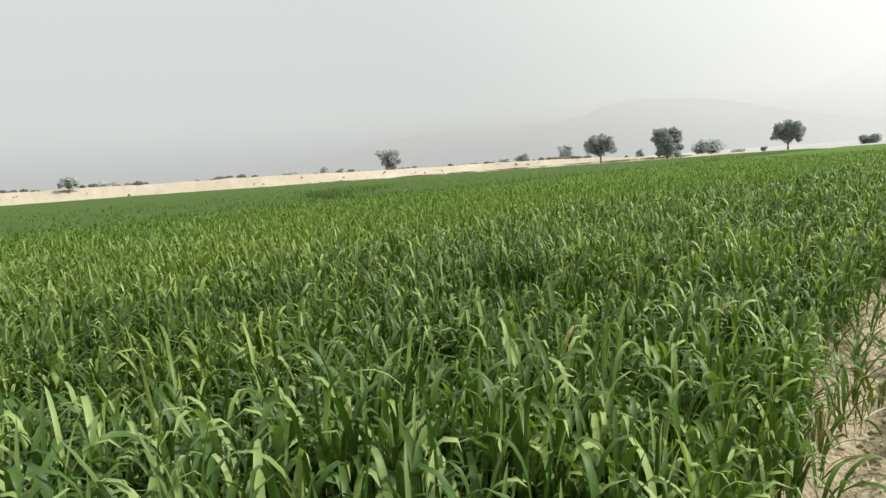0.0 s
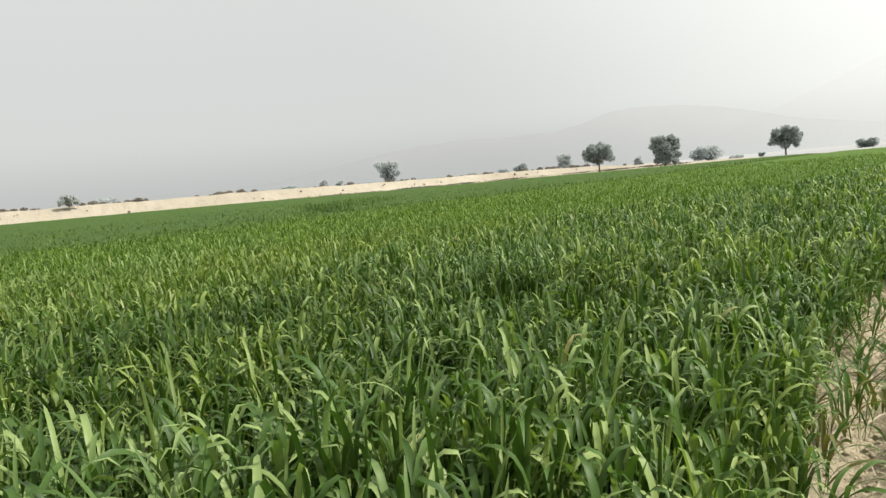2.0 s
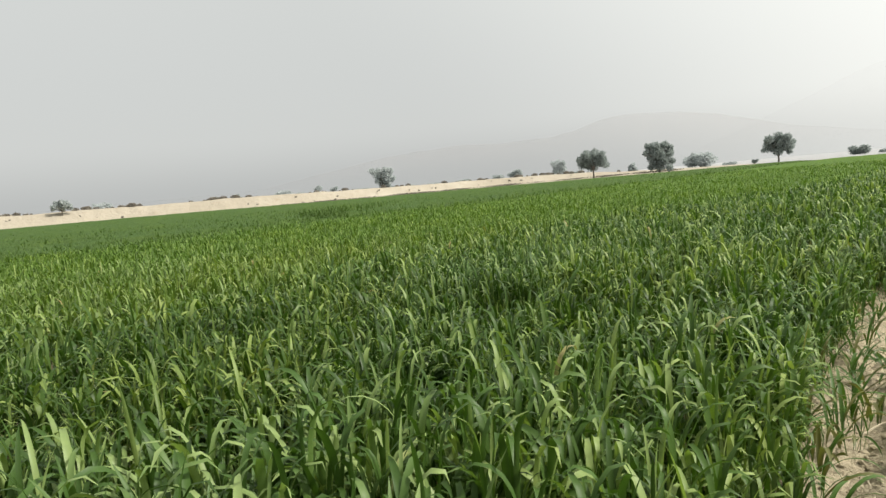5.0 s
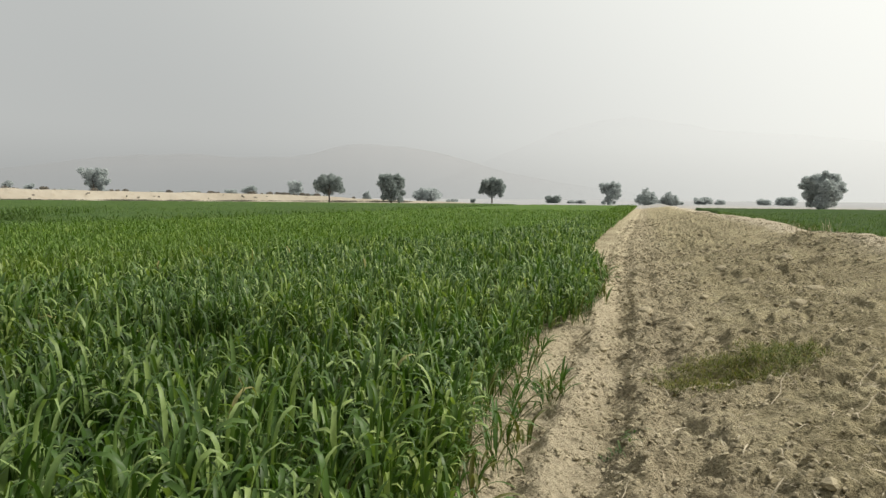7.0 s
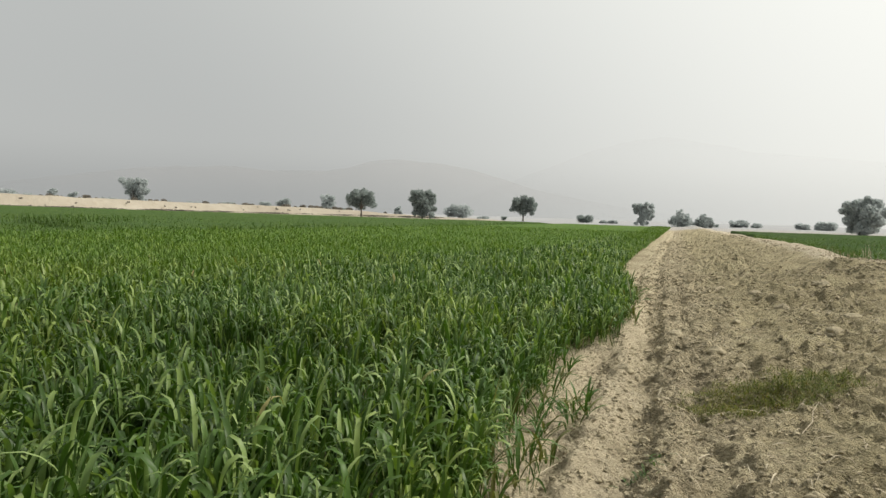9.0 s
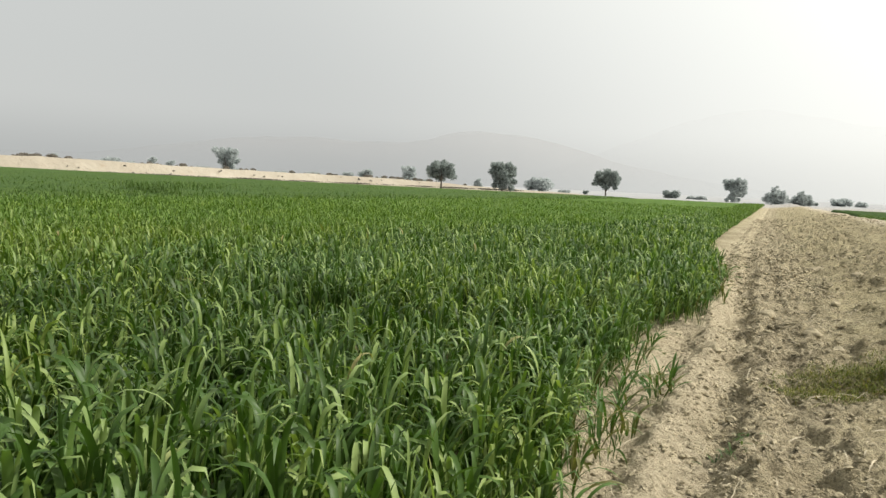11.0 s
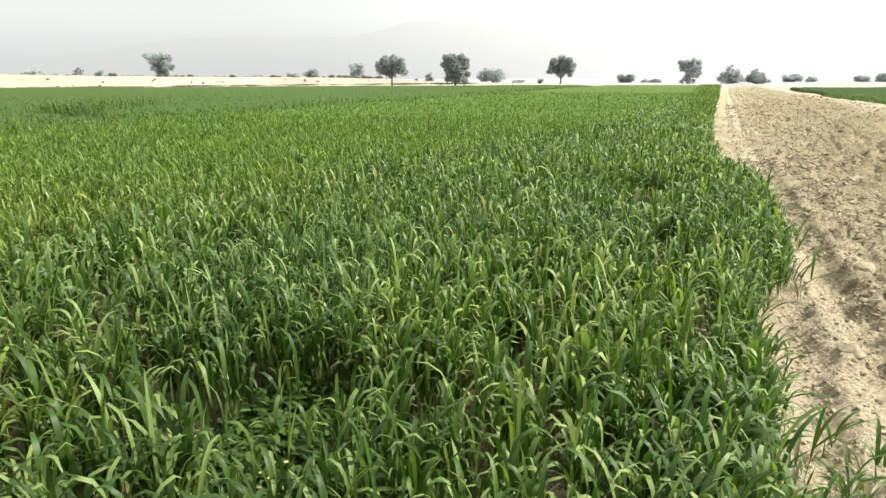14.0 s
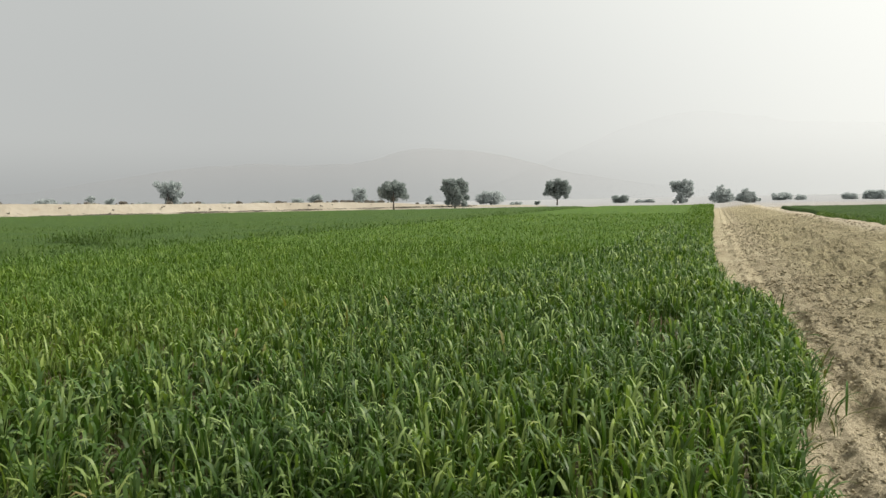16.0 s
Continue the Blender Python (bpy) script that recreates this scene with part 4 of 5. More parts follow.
MOUND = ((-0.38, 0.26, 0.14), (-0.25, 0.48, 0.18), (-0.08, 0.76, 0.15), (0.02, 0.90, 0.08), (0.05, 0.46, 0.26), (0.28, 0.40, 0.20), (0.40, 0.24, 0.13), (0.25, 0.62, 0.12), (0.0, 0.22, 0.24),
         (-0.20, 0.18, 0.20), (0.24, 0.16, 0.20), (-0.10, 0.40, 0.24))

# azimuth, distance, foot height; tall and wide in pixels, fitted to the camera's view
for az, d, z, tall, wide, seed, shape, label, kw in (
    (-44.45, 240, 1.2, 52, 58, 11, LEANING, "lone leaning tree with an uneven haze-paled crown", dict(lean=-0.15, trunk=0.16, far=True)),
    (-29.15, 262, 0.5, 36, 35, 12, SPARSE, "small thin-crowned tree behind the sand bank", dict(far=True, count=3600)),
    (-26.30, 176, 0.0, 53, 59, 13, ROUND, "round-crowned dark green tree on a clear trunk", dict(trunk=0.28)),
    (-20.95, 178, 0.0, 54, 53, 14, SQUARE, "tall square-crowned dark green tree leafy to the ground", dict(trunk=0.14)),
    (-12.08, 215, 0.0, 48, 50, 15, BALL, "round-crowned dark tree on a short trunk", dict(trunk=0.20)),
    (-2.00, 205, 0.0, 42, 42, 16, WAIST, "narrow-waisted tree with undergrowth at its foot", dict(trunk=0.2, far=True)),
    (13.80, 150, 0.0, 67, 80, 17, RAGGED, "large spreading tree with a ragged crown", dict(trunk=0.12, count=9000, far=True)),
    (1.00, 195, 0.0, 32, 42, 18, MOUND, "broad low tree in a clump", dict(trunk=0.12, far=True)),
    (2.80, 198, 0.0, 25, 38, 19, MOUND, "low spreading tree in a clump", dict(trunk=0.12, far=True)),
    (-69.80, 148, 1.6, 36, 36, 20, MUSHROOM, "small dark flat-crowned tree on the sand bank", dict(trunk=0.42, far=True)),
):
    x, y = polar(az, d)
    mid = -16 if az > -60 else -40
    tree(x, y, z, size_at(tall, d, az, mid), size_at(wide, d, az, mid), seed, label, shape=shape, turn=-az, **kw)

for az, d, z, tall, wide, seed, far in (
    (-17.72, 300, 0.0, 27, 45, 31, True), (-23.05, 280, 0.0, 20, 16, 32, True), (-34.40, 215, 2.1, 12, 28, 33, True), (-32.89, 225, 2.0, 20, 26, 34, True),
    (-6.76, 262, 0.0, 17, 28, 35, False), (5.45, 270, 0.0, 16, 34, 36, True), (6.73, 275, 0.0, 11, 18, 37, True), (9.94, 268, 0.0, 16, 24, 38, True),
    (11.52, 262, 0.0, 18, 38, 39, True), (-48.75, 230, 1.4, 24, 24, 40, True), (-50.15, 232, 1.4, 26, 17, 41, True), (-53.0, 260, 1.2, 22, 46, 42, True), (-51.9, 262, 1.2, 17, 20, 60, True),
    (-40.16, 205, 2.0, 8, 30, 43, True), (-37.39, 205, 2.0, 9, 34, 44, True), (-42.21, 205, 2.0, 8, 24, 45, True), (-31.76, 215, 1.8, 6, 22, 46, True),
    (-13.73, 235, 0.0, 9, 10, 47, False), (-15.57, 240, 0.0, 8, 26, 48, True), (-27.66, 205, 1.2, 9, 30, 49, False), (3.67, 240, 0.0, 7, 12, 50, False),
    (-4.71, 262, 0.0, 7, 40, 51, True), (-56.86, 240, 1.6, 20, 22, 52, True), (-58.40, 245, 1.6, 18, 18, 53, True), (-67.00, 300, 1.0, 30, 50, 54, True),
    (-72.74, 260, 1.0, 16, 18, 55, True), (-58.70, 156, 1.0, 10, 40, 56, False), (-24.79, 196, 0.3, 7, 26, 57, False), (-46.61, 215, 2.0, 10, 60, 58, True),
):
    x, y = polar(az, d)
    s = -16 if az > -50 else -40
    bush(x, y, z - 0.1, size_at(tall, d, az, s), size_at(wide, d, az, s), seed, "low haze-paled scrub bush" if not far else "grey-green bush faint in the haze", far, 1000 + int(2.4 * tall * wide))



def sand_heap(az, d, z, wide, tall, seed):
    """A low pale heap of sand, far off behind the bank."""
    x, y = polar(az, d)
    rng = random.Random(seed)
    bm = bmesh.new()
    bmesh.ops.create_icosphere(bm, subdivisions=3, radius=1.0)
    off = Vector((rng.uniform(-9, 9), rng.uniform(-9, 9), 0))
    for v in bm.verts:
        v.co *= 1 + 0.25 * noise.noise(v.co * 2.0 + off)
        v.co.x, v.co.y, v.co.z = v.co.x * wide, v.co.y * wide * 0.5, max(v.co.z, -0.4) * tall
    me = bpy.data.meshes.new("sand_heap")
    bm.to_mesh(me)
    bm.free()
    me.materials.append(M_SAND)
    ob = tagged(new("sand_heap", me), "low pale sand heap behind the bank", "sand heap", "far sand heaps")
    ob.matrix_basis = pose(x, y, z, 0, 0, -az)


for k, (az, d, z, wide, tall) in enumerate(((-73.5, 250, 4.2, 5.0, 1.1), (-66.7, 240, 3.4, 1.6, 1.2), (-64.9, 250, 3.4, 4.0, 0.6), (-56.3, 240, 2.7, 2.2, 1.3), (-55.0, 245, 2.7, 1.4, 1.2), (-53.9, 240, 2.6, 3.0, 0.7))):
    sand_heap(az, d, z - 0.4, wide, tall, 70 + k)


def utility_pole(x, y, height, label):
    root = tagged(new("utility_pole"), label, "pole", "far poles")
    root.location = (x, y, 0)
    v, q = tube([(0, 0, -0.3), (0.02, 0, height * 0.5), (0.03, 0, height)], [0.16, 0.13, 0.10], 8)
    part("post", mesh_of("post", v, q, M_POLE), root)
    v, q = tube([(-0.7, 0, height * 0.93), (0, -0.16, height * 0.93), (0.7, 0, height * 0.93)], [0.05, 0.05, 0.05], 6)
    part("crossarm", mesh_of("crossarm", v, q, M_POLE), root)


utility_pole(*polar(19.2, 265), 4.6, "thin grey utility pole standing far off in haze")
utility_pole(*polar(18.48, 290), 3.2, "small faint utility pole behind the far field")

# ---------------------------------------------------------------- on the bund


def rock_mesh(name, size, seed, material, squash=0.6):
    bm = bmesh.new()
    bmesh.ops.create_icosphere(bm, subdivisions=2, radius=size)
    rng = random.Random(seed)
    off = Vector((rng.uniform(-50, 50), rng.uniform(-50, 50), rng.uniform(-50, 50)))
    for v in bm.verts:
        n = noise.noise(v.co / size * 1.1 + off) * 0.45 + noise.noise(v.co / size * 2.7 + off) * 0.18
        v.co *= 1 + n
        v.co.z *= squash
    me = bpy.data.meshes.new(name)
    bm.to_mesh(me)
    bm.free()
    for p in me.polygons:
        p.use_smooth = False
    me.materials.append(material)
    return me


def lay(x, y, sink=0.0):
    return float(ground_z(x, y)) - sink


ROCKS = [rock_mesh("clod", 1.0, k, M_CLOD, 0.62) for k in range(7)]
for k, (x, y, s, label) in enumerate((
    (-0.28, 6.12, 0.085, "pale angular clod beside the furrow"), (-0.22, 5.80, 0.050, "small clod beside the furrow"), (0.17, 8.20, 0.115, "rounded dark clod on the bund foot"),
    (0.30, 8.05, 0.06, "small dry clod on the bund"), (0.56, 7.19, 0.09, "dark crumbling clod on the bund"), (0.74, 6.65, 0.07, "dark crumbling clod on the bund"), (1.83, 8.15, 0.11, "dry clod on the bund"),
    (1.69, 10.6, 0.14, "dry clod on the bund"), (1.07, 13.7, 0.18, "broad dark clod on the bund"), (1.5, 12.1, 0.13, "dry clod on the bund"), (0.33, 3.1, 0.04, "small dry clod on the bund"),
    (0.78, 3.55, 0.05, "small dry clod on the bund"), (0.9, 3.26, 0.045, "small dry clod on the bund"), (1.25, 5.9, 0.05, "small dry clod on the bund"), (-0.05, 4.4, 0.045, "small dry clod on the bund"),
    (-0.35, 4.9, 0.04, "small dry clod on the bund"), (2.3, 9.4, 0.12, "dry clod on the bund"), (0.95, 9.3, 0.07, "small dry clod on the bund"), (2.6, 12.8, 0.15, "dry clod on the bund"),
)):
    ob = new("clod", ROCKS[k % 7])
    ob.matrix_basis = pose(x, y, lay(x, y, 0.1 * s), 0, 0, 47 * k) @ Matrix.Diagonal((s, s * 0.8, s, 1))
    tagged(ob, label, "clod", "clods on the bund")


CLOD_RNG = np.random.default_rng(61)
for k in range(36):
    y = 2.8 + 11 * CLOD_RNG.uniform() ** 1.3
    x = CLOD_RNG.uniform(-0.3, 0.7) if k % 2 else CLOD_RNG.uniform(0.4, 3.4)
    s = CLOD_RNG.uniform(0.020, 0.036) * (0.7 + 0.11 * y)
    ob = new("clod", ROCKS[k % 7])
    ob.matrix_basis = pose(x, y, lay(x, y, 0.25 * s), 0, 0, 71 * k) @ Matrix.Diagonal((s, s * 0.75, s * 0.85, 1))
    tagged(ob, "small dry clod beside the furrow" if k % 2 else "small dry clod on the bund", "clod", "clods on the bund")


def build_crumbs():
    """Countless small crumbs and lumps of dry soil."""
    t = (1 + 5**0.5) / 2
    ico = np.array([(-1, t, 0), (1, t, 0), (-1, -t, 0), (1, -t, 0), (0, -1, t), (0, 1, t), (0, -1, -t), (0, 1, -t), (t, 0, -1), (t, 0, 1), (-t, 0, -1), (-t, 0, 1)]) / 1.9
    tri = np.array([(0, 11, 5), (0, 5, 1), (0, 1, 7), (0, 7, 10), (0, 10, 11), (1, 5, 9), (5, 11, 4), (11, 10, 2), (10, 7, 6), (7, 1, 8), (3, 9, 4), (3, 4, 2), (3, 2, 6), (3, 6, 8), (3, 8, 9), (4, 9, 5), (2, 4, 11), (6, 2, 10), (8, 6, 7), (9, 8, 1)])
    n, far = 23000, 5000
    y = np.concatenate([-1.0 + 18 * RNG.uniform(0, 1, n) ** 1.6, 7 + 42 * RNG.uniform(0, 1, far) ** 1.7])
    x = np.where(RNG.uniform(0, 1, n + far) < 0.35, RNG.uniform(-0.6, 1.0, n + far), RNG.uniform(-0.75, 4.3, n + far)) + bend(y)
    k = x > edge_x(y) + 0.02
    clump = fnoise(x * 1.4, y * 1.4, 201, 3) > -0.25
    x, y = x[k & clump], y[k & clump]
    n = len(x)
    s = 0.005 + 0.015 * RNG.uniform(0, 1, n) ** 2.4 + 0.007 * y / 10 + 0.016 * RNG.uniform(0, 1, n) ** 2 * sstep(8, 14, y)
    v = ico[None] * s[:, None, None] * RNG.uniform(0.5, 1.35, (n, 12, 1)) * np.array([1, 1, 0.65])
    big = (fnoise(x * 1.7, y * 1.6, 57, 2) > 0.05) & (RNG.uniform(0, 1, n) < 0.30) & (x > -0.1)
    v = v * np.where(big, 1.0 + RNG.uniform(0.1, 0.7, n) * sstep(2.5, 8.0, y), 1.0)[:, None, None]
    ang = RNG.uniform(0, 6.28, n)
    ca, sa = np.cos(ang)[:, None], np.sin(ang)[:, None]
    v = np.stack([v[..., 0] * ca - v[..., 1] * sa, v[..., 0] * sa + v[..., 1] * ca, v[..., 2]], -1)
    v = v + np.stack([x, y, ground_z(x, y) + s * 0.05], -1)[:, None]
    f = (tri[None] + (np.arange(n) * 12)[:, None, None]).reshape(-1, 3)
    tagged(new("soil_crumbs", mesh_of("soil_crumbs", v.reshape(-1, 3), f, M_CLOD, False)), "loose dry soil crumbs scattered over the bund", "soil", kind="stuff")


build_crumbs()


def stalk(x0, y0, x1, y1, r, lift0=0.008, lift1=0.012, name="dry_stalk", label="dry broken straw stalk lying on soil"):
    a, b = Vector((x0, y0, lay(x0, y0) + lift0)), Vector((x1, y1, lay(x1, y1) + lift1))
    side = (b - a).cross(Vector((0, 0, 1))) * 0.05
    v, q = tube([a, a.lerp(b, 0.35) + side + Vector((0, 0, 0.006)), a.lerp(b, 0.7) - side * 0.3, b], [r * 0.44, r * 0.46, r * 0.38, r * 0.25], 6)
    me = mesh_of(name, v - np.array(a), q, M_STRAW)
    ob = new(name, me)
    ob.location = a
    tagged(ob, label, "stalk", "dry stalks")


for row in ((-0.65, 3.43, -0.52, 3.70, 0.008, 0.012, 0.025), (0.90, 4.59, 1.08, 5.05, 0.007, 0.01, 0.10), (1.08, 5.05, 1.13, 4.95, 0.006, 0.10, 0.04), (1.30, 4.57, 1.63, 5.14, 0.007, 0.01, 0.09),
            (1.30, 4.27, 1.49, 4.53, 0.006, 0.01, 0.08), (1.49, 4.53, 1.53, 4.33, 0.006, 0.08, 0.01), (-0.05, 3.18, 0.03, 3.30, 0.006, 0.01, 0.02), (-0.13, 7.38, -0.07, 7.62, 0.016, 0.015, 0.03),
            (0.42, 4.30, 0.52, 4.42, 0.005, 0.01, 0.02), (0.60, 4.05, 0.70, 4.22, 0.005, 0.01, 0.02), (0.20, 3.9, 0.10, 4.05, 0.004, 0.01, 0.02), (1.15, 4.2, 1.2, 4.42, 0.005, 0.01, 0.05),
            (-0.02, 3.05, 0.02, 3.18, 0.006, 0.01, 0.02), (0.75, 3.85, 0.62, 3.92, 0.004, 0.01, 0.01), (2.1, 6.4, 2.4, 6.6, 0.006, 0.01, 0.05), (1.7, 7.2, 1.95, 7.3, 0.006, 0.01, 0.04)):
    stalk(*row)


def build_litter():
    h = Heap()
    n = 4800
    y = 1.5 + 11 * RNG.uniform(0, 1, n) ** 1.3
    x = RNG.uniform(-0.6, 3.6, n)
    k = fnoise(x * 0.9, y * 0.9, 211, 2) > -0.1
    x, y = x[k], y[k]
    n = len(x)
    h.put(blades(np.stack([x, y, ground_z(x, y) + 0.014], -1), RNG.uniform(0, 6.28, n), RNG.uniform(0.02, 0.12, n), RNG.uniform(0.0025, 0.006, n),
                 RNG.uniform(0, 0.5, n), RNG.uniform(0, 0.8, n), 3))
    n = 260
    y = 2.2 + 7.5 * RNG.uniform(0, 1, n) ** 1.2
    x = RNG.uniform(-0.2, 2.8, n)
    k = fnoise(x * 0.9, y * 0.9, 213, 2) > -0.05
    x, y = x[k], y[k]
    n = len(x)
    h.put(blades(np.stack([x, y, ground_z(x, y) + 0.02], -1), RNG.uniform(0, 6.28, n), RNG.uniform(0.06, 0.22, n), RNG.uniform(0.004, 0.009, n),
                 RNG.uniform(0.1, 0.9, n), RNG.uniform(0.4, 1.9, n), 5, True, RNG.normal(0, 0.8, n)))
    tagged(new("straw_litter", h.mesh("straw_litter", M_STRAW)), "thin dry straw bits littering the bund", "straw", kind="stuff")


def build_creeping_weed():
    """The low mat of weed on the bund."""
    h = Heap()
    n = 19000
    u, v = RNG.uniform(-1, 1, n), RNG.normal(0, 0.42, n)
    wide = 0.56 - 0.12 * u
    x, y = 0.92 + 0.737 * 1.06 * u + 0.676 * wide * v, 5.50 + 0.676 * 1.06 * u - 0.737 * wide * v
    k = (np.hypot(u, v) < 1.0) & (0.6 * fnoise(x * 5, y * 5, 221, 3) > -0.44 + 0.95 * np.hypot(u, v) ** 1.3 + 0.25 * RNG.uniform(-1, 1, n))
    x, y, r = x[k], y[k], np.hypot(u, v)[k]
    n = len(x)
    z = ground_z(x, y)
    hump = 0.115 * (1 - r**1.5) * RNG.uniform(0.05, 1.0, n)
    h.put(blades(np.stack([x, y, z + hump], -1), RNG.uniform(0, 6.28, n), RNG.uniform(0.02, 0.06, n), RNG.uniform(0.003, 0.008, n),
                 np.radians(RNG.uniform(5, 75, n)), np.radians(RNG.uniform(0, 90, n)), 2))
    tagged(new("creeping_weed", h.mesh("creeping_weed", M_CREEP)), "low mat of brownish green creeping weed on the bund", "weed", kind="stuff")
    h = Heap()
    for cx, cy, m in ((-0.02, 3.66, 26), (-0.08, 3.56, 18), (0.03, 3.72, 12)):
        x, y = RNG.normal(cx, 0.05, m), RNG.normal(cy, 0.05, m)
        h.put(blades(np.stack([x, y, ground_z(x, y) + 0.01], -1), RNG.uniform(0, 6.28, m), RNG.uniform(0.03, 0.08, m), RNG.uniform(0.006, 0.012, m),
                     np.radians(RNG.uniform(10, 60, m)), np.radians(RNG.uniform(10, 80, m)), 3))
    tagged(new("weed_tuft", h.mesh("weed_tuft", M_WEED)), "small green weed tufts on bare soil", "weed", kind="stuff")


build_litter()
build_creeping_weed()


def build_broad_weeds():
    """Broad-leaved weeds in the thin spots of the crop."""
    h = Heap()
    for cx, cy, r, m in ((-2.84, 3.92, 0.46, 1900), (-2.66, 3.50, 0.46, 1900)):
        a, q = RNG.uniform(0, 6.28, m), r * np.sqrt(RNG.uniform(0, 1, m))
        x, y = cx + np.cos(a) * q, cy + np.sin(a) * q
        z = 0.06 + RNG.uniform(0.02, 0.27, m) * (1 - 0.4 * (q / r) ** 2)
        h.put(blades(np.stack([x, y, z], -1), RNG.uniform(0, 6.28, m), RNG.uniform(0.03, 0.08, m), RNG.uniform(0.016, 0.036, m),
                     np.radians(RNG.uniform(-10, 50, m)), np.radians(RNG.uniform(0, 60, m)), 3))
    tagged(new("broad_weeds", h.mesh("broad_weeds", M_WEED)), "dark broad-leaved weeds in a gap of the crop", "weed", kind="stuff")


build_broad_weeds()


def edge_plant(x, y, seed, height, leaves, dry, label):
    """A single cereal plant standing free at the crop's edge."""
    rng = np.random.default_rng(seed)
    root = tagged(new("cereal_plant"), label, "plant", "plants along the crop edge")
    root.location = (x, y, lay(x, y, 0.01))
    mat = M_DRYLEAF if dry else M_LUSH
    stems = 2 + seed % 3
    tips = []
    for k in range(stems):
        a, ln = rng.uniform(0, 6.28), rng.uniform(0.1, 0.4)
        v, q = blades(np.array([[0.012 * k, 0.008 * k, 0.0]]), np.array([a]), np.array([height * 0.55]), np.array([0.005]), np.array([math.pi / 2 - ln]), np.array([0.15]), 4, True)
        part("stem", mesh_of("stem", v, q, M_LUSH), root)
        tips.append((a, ln))
    for k in range(leaves):
        a, ln = tips[k % stems]
        hs = height * rng.uniform(0.06, 0.52)
        b = np.array([[0.012 * (k % stems) + math.cos(a) * hs * math.sin(ln), 0.008 * (k % stems) + math.sin(a) * hs * math.sin(ln), hs * math.cos(ln)]])
        v, q = blades(b, np.array([rng.uniform(0, 6.28)]), np.array([rng.uniform(0.20, 0.34) * height / 0.4]), np.array([rng.uniform(0.012, 0.021)]),
                      np.array([radians(rng.uniform(45, 80))]), np.array([radians(rng.uniform(30, 140))]), 7, True, rng.normal(0, 0.5, 1))
        part("leaf", mesh_of("leaf", v, q, mat if k % 3 else M_LUSH), root)


seed = 500
for y in np.concatenate([np.arange(2.3, 7.0, 0.28), np.arange(7.1, 12.0, 0.32)]):
    seed += 1
    r = np.random.default_rng(seed)
    dry = r.uniform() < 0.45
    edge_plant(float(edge_x(y)) + r.uniform(-0.02, 0.13), float(y) + r.uniform(-0.1, 0.1), seed, r.uniform(0.28, 0.46), int(r.integers(7, 12)), dry,
               "reddish drying cereal plant at the crop edge" if dry else "green cereal plant at the crop edge")
for x, y, hgt, dry in ((-0.50, 4.35, 0.34, True), (-0.46, 4.55, 0.30, False), (-0.62, 3.35, 0.40, True), (-0.66, 3.55, 0.36, False), (-0.58, 3.75, 0.30, True), (-0.60, 4.9, 0.28, True), (-0.70, 3.95, 0.36, True), (-0.72, 4.15, 0.40, False), (-0.66, 3.15, 0.42, True), (-0.56, 4.40, 0.34, False), (-0.52, 4.47, 0.30, True)):
    seed += 1
    edge_plant(x, y, seed, hgt, 9, dry, "straggling reddish cereal plant on bare soil" if dry else "straggling green cereal plant on bare soil")


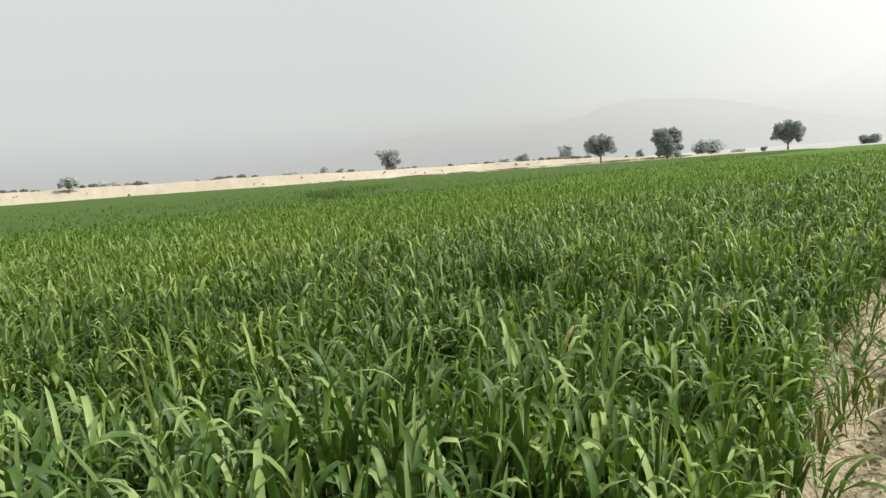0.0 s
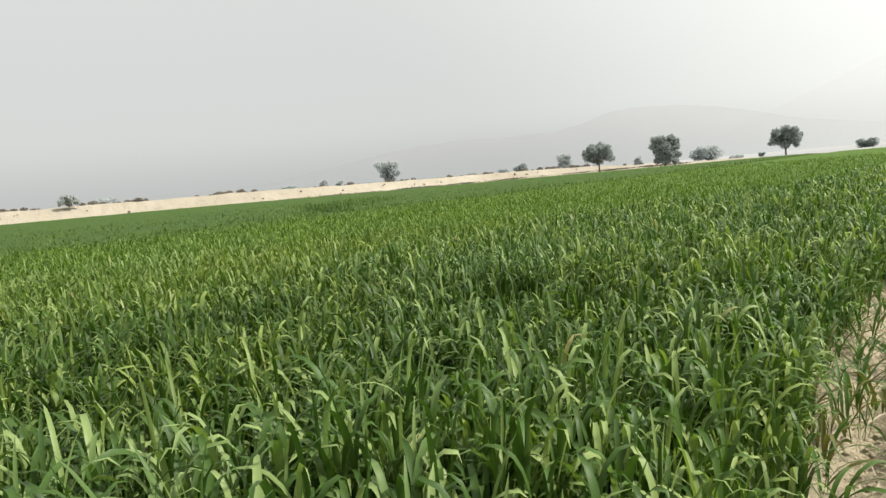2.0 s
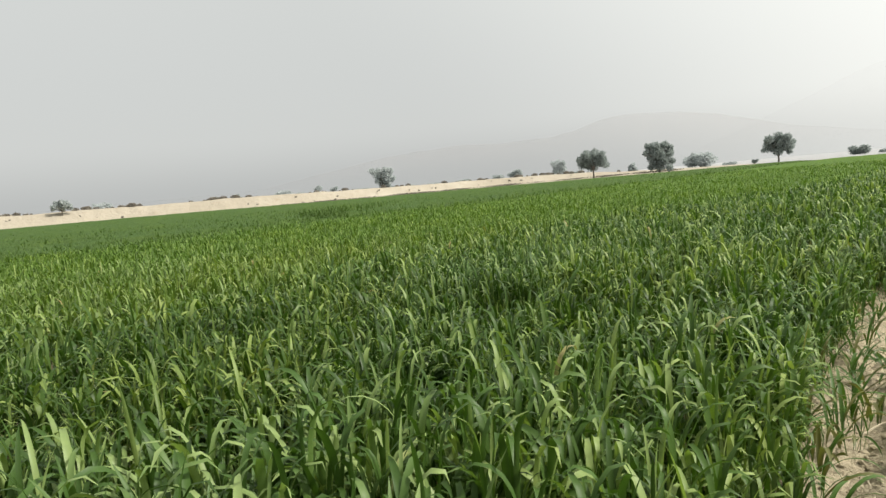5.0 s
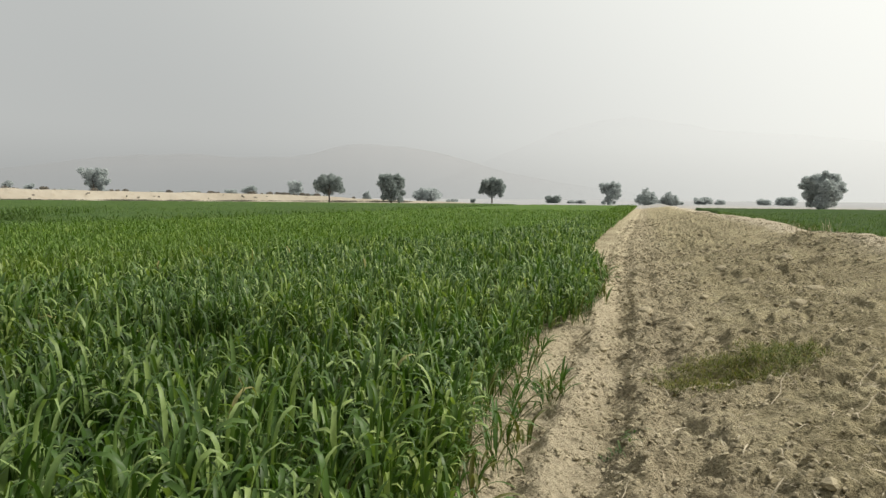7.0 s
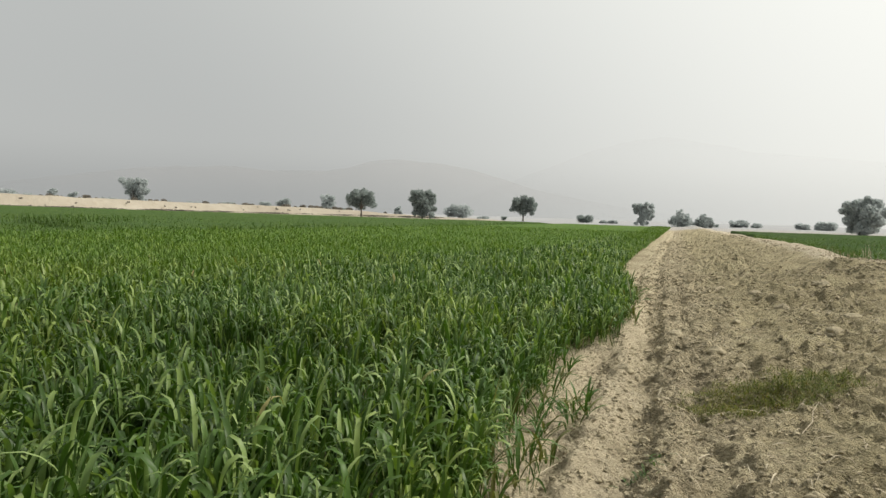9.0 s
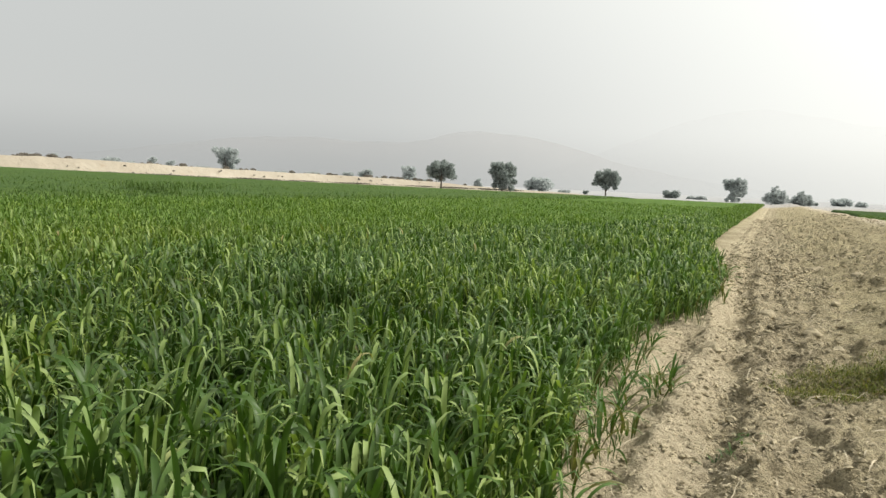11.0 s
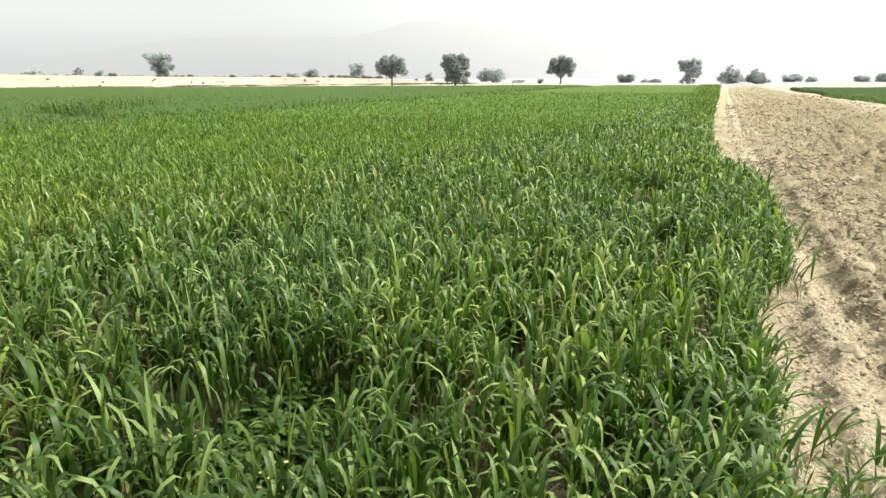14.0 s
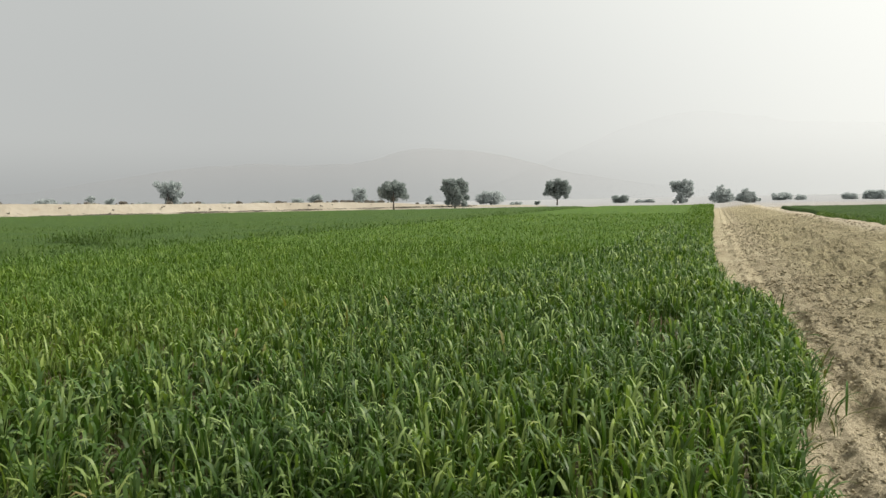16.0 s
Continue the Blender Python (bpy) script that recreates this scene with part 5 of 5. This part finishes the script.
def flowering_weed(x, y, height, seed):
    """A thin weed with small pale yellow blooms standing in the gap."""
    rng = np.random.default_rng(seed)
    root = tagged(new("flowering_weed"), "thin weed with small pale yellow blooms among the crop", "weed", "weeds in the crop")
    root.location = (x, y, lay(x, y, 0.01))
    v, q = tube([(0, 0, 0), (0.01, 0.01, height * 0.5), (0.03, 0.0, height)], [0.004, 0.003, 0.002], 5)
    part("stem", mesh_of("stem", v, q, M_WEED), root)
    for k in range(7):
        z = height * (0.15 + 0.1 * k)
        v, q = blades(np.array([[0.01, 0.005, z]]), np.array([rng.uniform(0, 6.28)]), np.array([0.07]), np.array([0.018]), np.array([0.9]), np.array([1.2]), 4, True)
        part("leaf", mesh_of("leaf", v, q, M_WEED), root)
    for k in range(5):
        c = Vector((0.02 + rng.uniform(-0.035, 0.035), rng.uniform(-0.035, 0.035), height * rng.uniform(0.72, 1.0)))
        az = np.linspace(0, 5.03, 5)
        v, q = blades(np.tile(np.array(c)[None], (5, 1)), az, np.full(5, 0.011), np.full(5, 0.008), np.full(5, 0.5), np.full(5, 0.6), 2)
        part("bloom", mesh_of("bloom", v, q, M_FLOWER), root, "pale yellow bloom")


for k, (x, y, h) in enumerate(((-2.52, 3.16, 0.54), (-2.46, 3.22, 0.48), (-2.58, 3.08, 0.50))):
    flowering_weed(x, y, h, 900 + k)


def crest_weed(x, y, height, seed):
    """A wispy dry weed on the bund's crest."""
    rng = np.random.default_rng(seed)
    root = tagged(new("dry_weed"), "wispy brownish dry weed on the bund crest", "weed", "dry weeds on the crest")
    root.location = (x, y, lay(x, y, 0.02))
    for k in range(9):
        a = rng.uniform(0, 6.28)
        v, q = blades(np.array([[rng.normal(0, 0.06), rng.normal(0, 0.08), 0.0]]), np.array([a]), np.array([height * rng.uniform(0.6, 1.0)]), np.array([0.010]),
                      np.array([radians(rng.uniform(60, 86))]), np.array([rng.uniform(0.1, 0.6)]), 4, True)
        part("stem", mesh_of("stem", v, q, M_STRAW), root)
    for k in range(12):
        v, q = blades(np.array([[rng.normal(0, 0.10), rng.normal(0, 0.12), height * rng.uniform(0.2, 0.8)]]), np.array([rng.uniform(0, 6.28)]), np.array([rng.uniform(0.08, 0.16)]),
                      np.array([0.014]), np.array([rng.uniform(0.2, 1.2)]), np.array([rng.uniform(0.4, 1.4)]), 3)
        part("leaf", mesh_of("leaf", v, q, M_DRYLEAF), root)


for k, (x, y, h) in enumerate(((4.22, 16.3, 0.42), (4.20, 18.9, 0.28), (4.25, 20.4, 0.34), (4.15, 17.4, 0.22))):
    crest_weed(x, y, h, 950 + k)
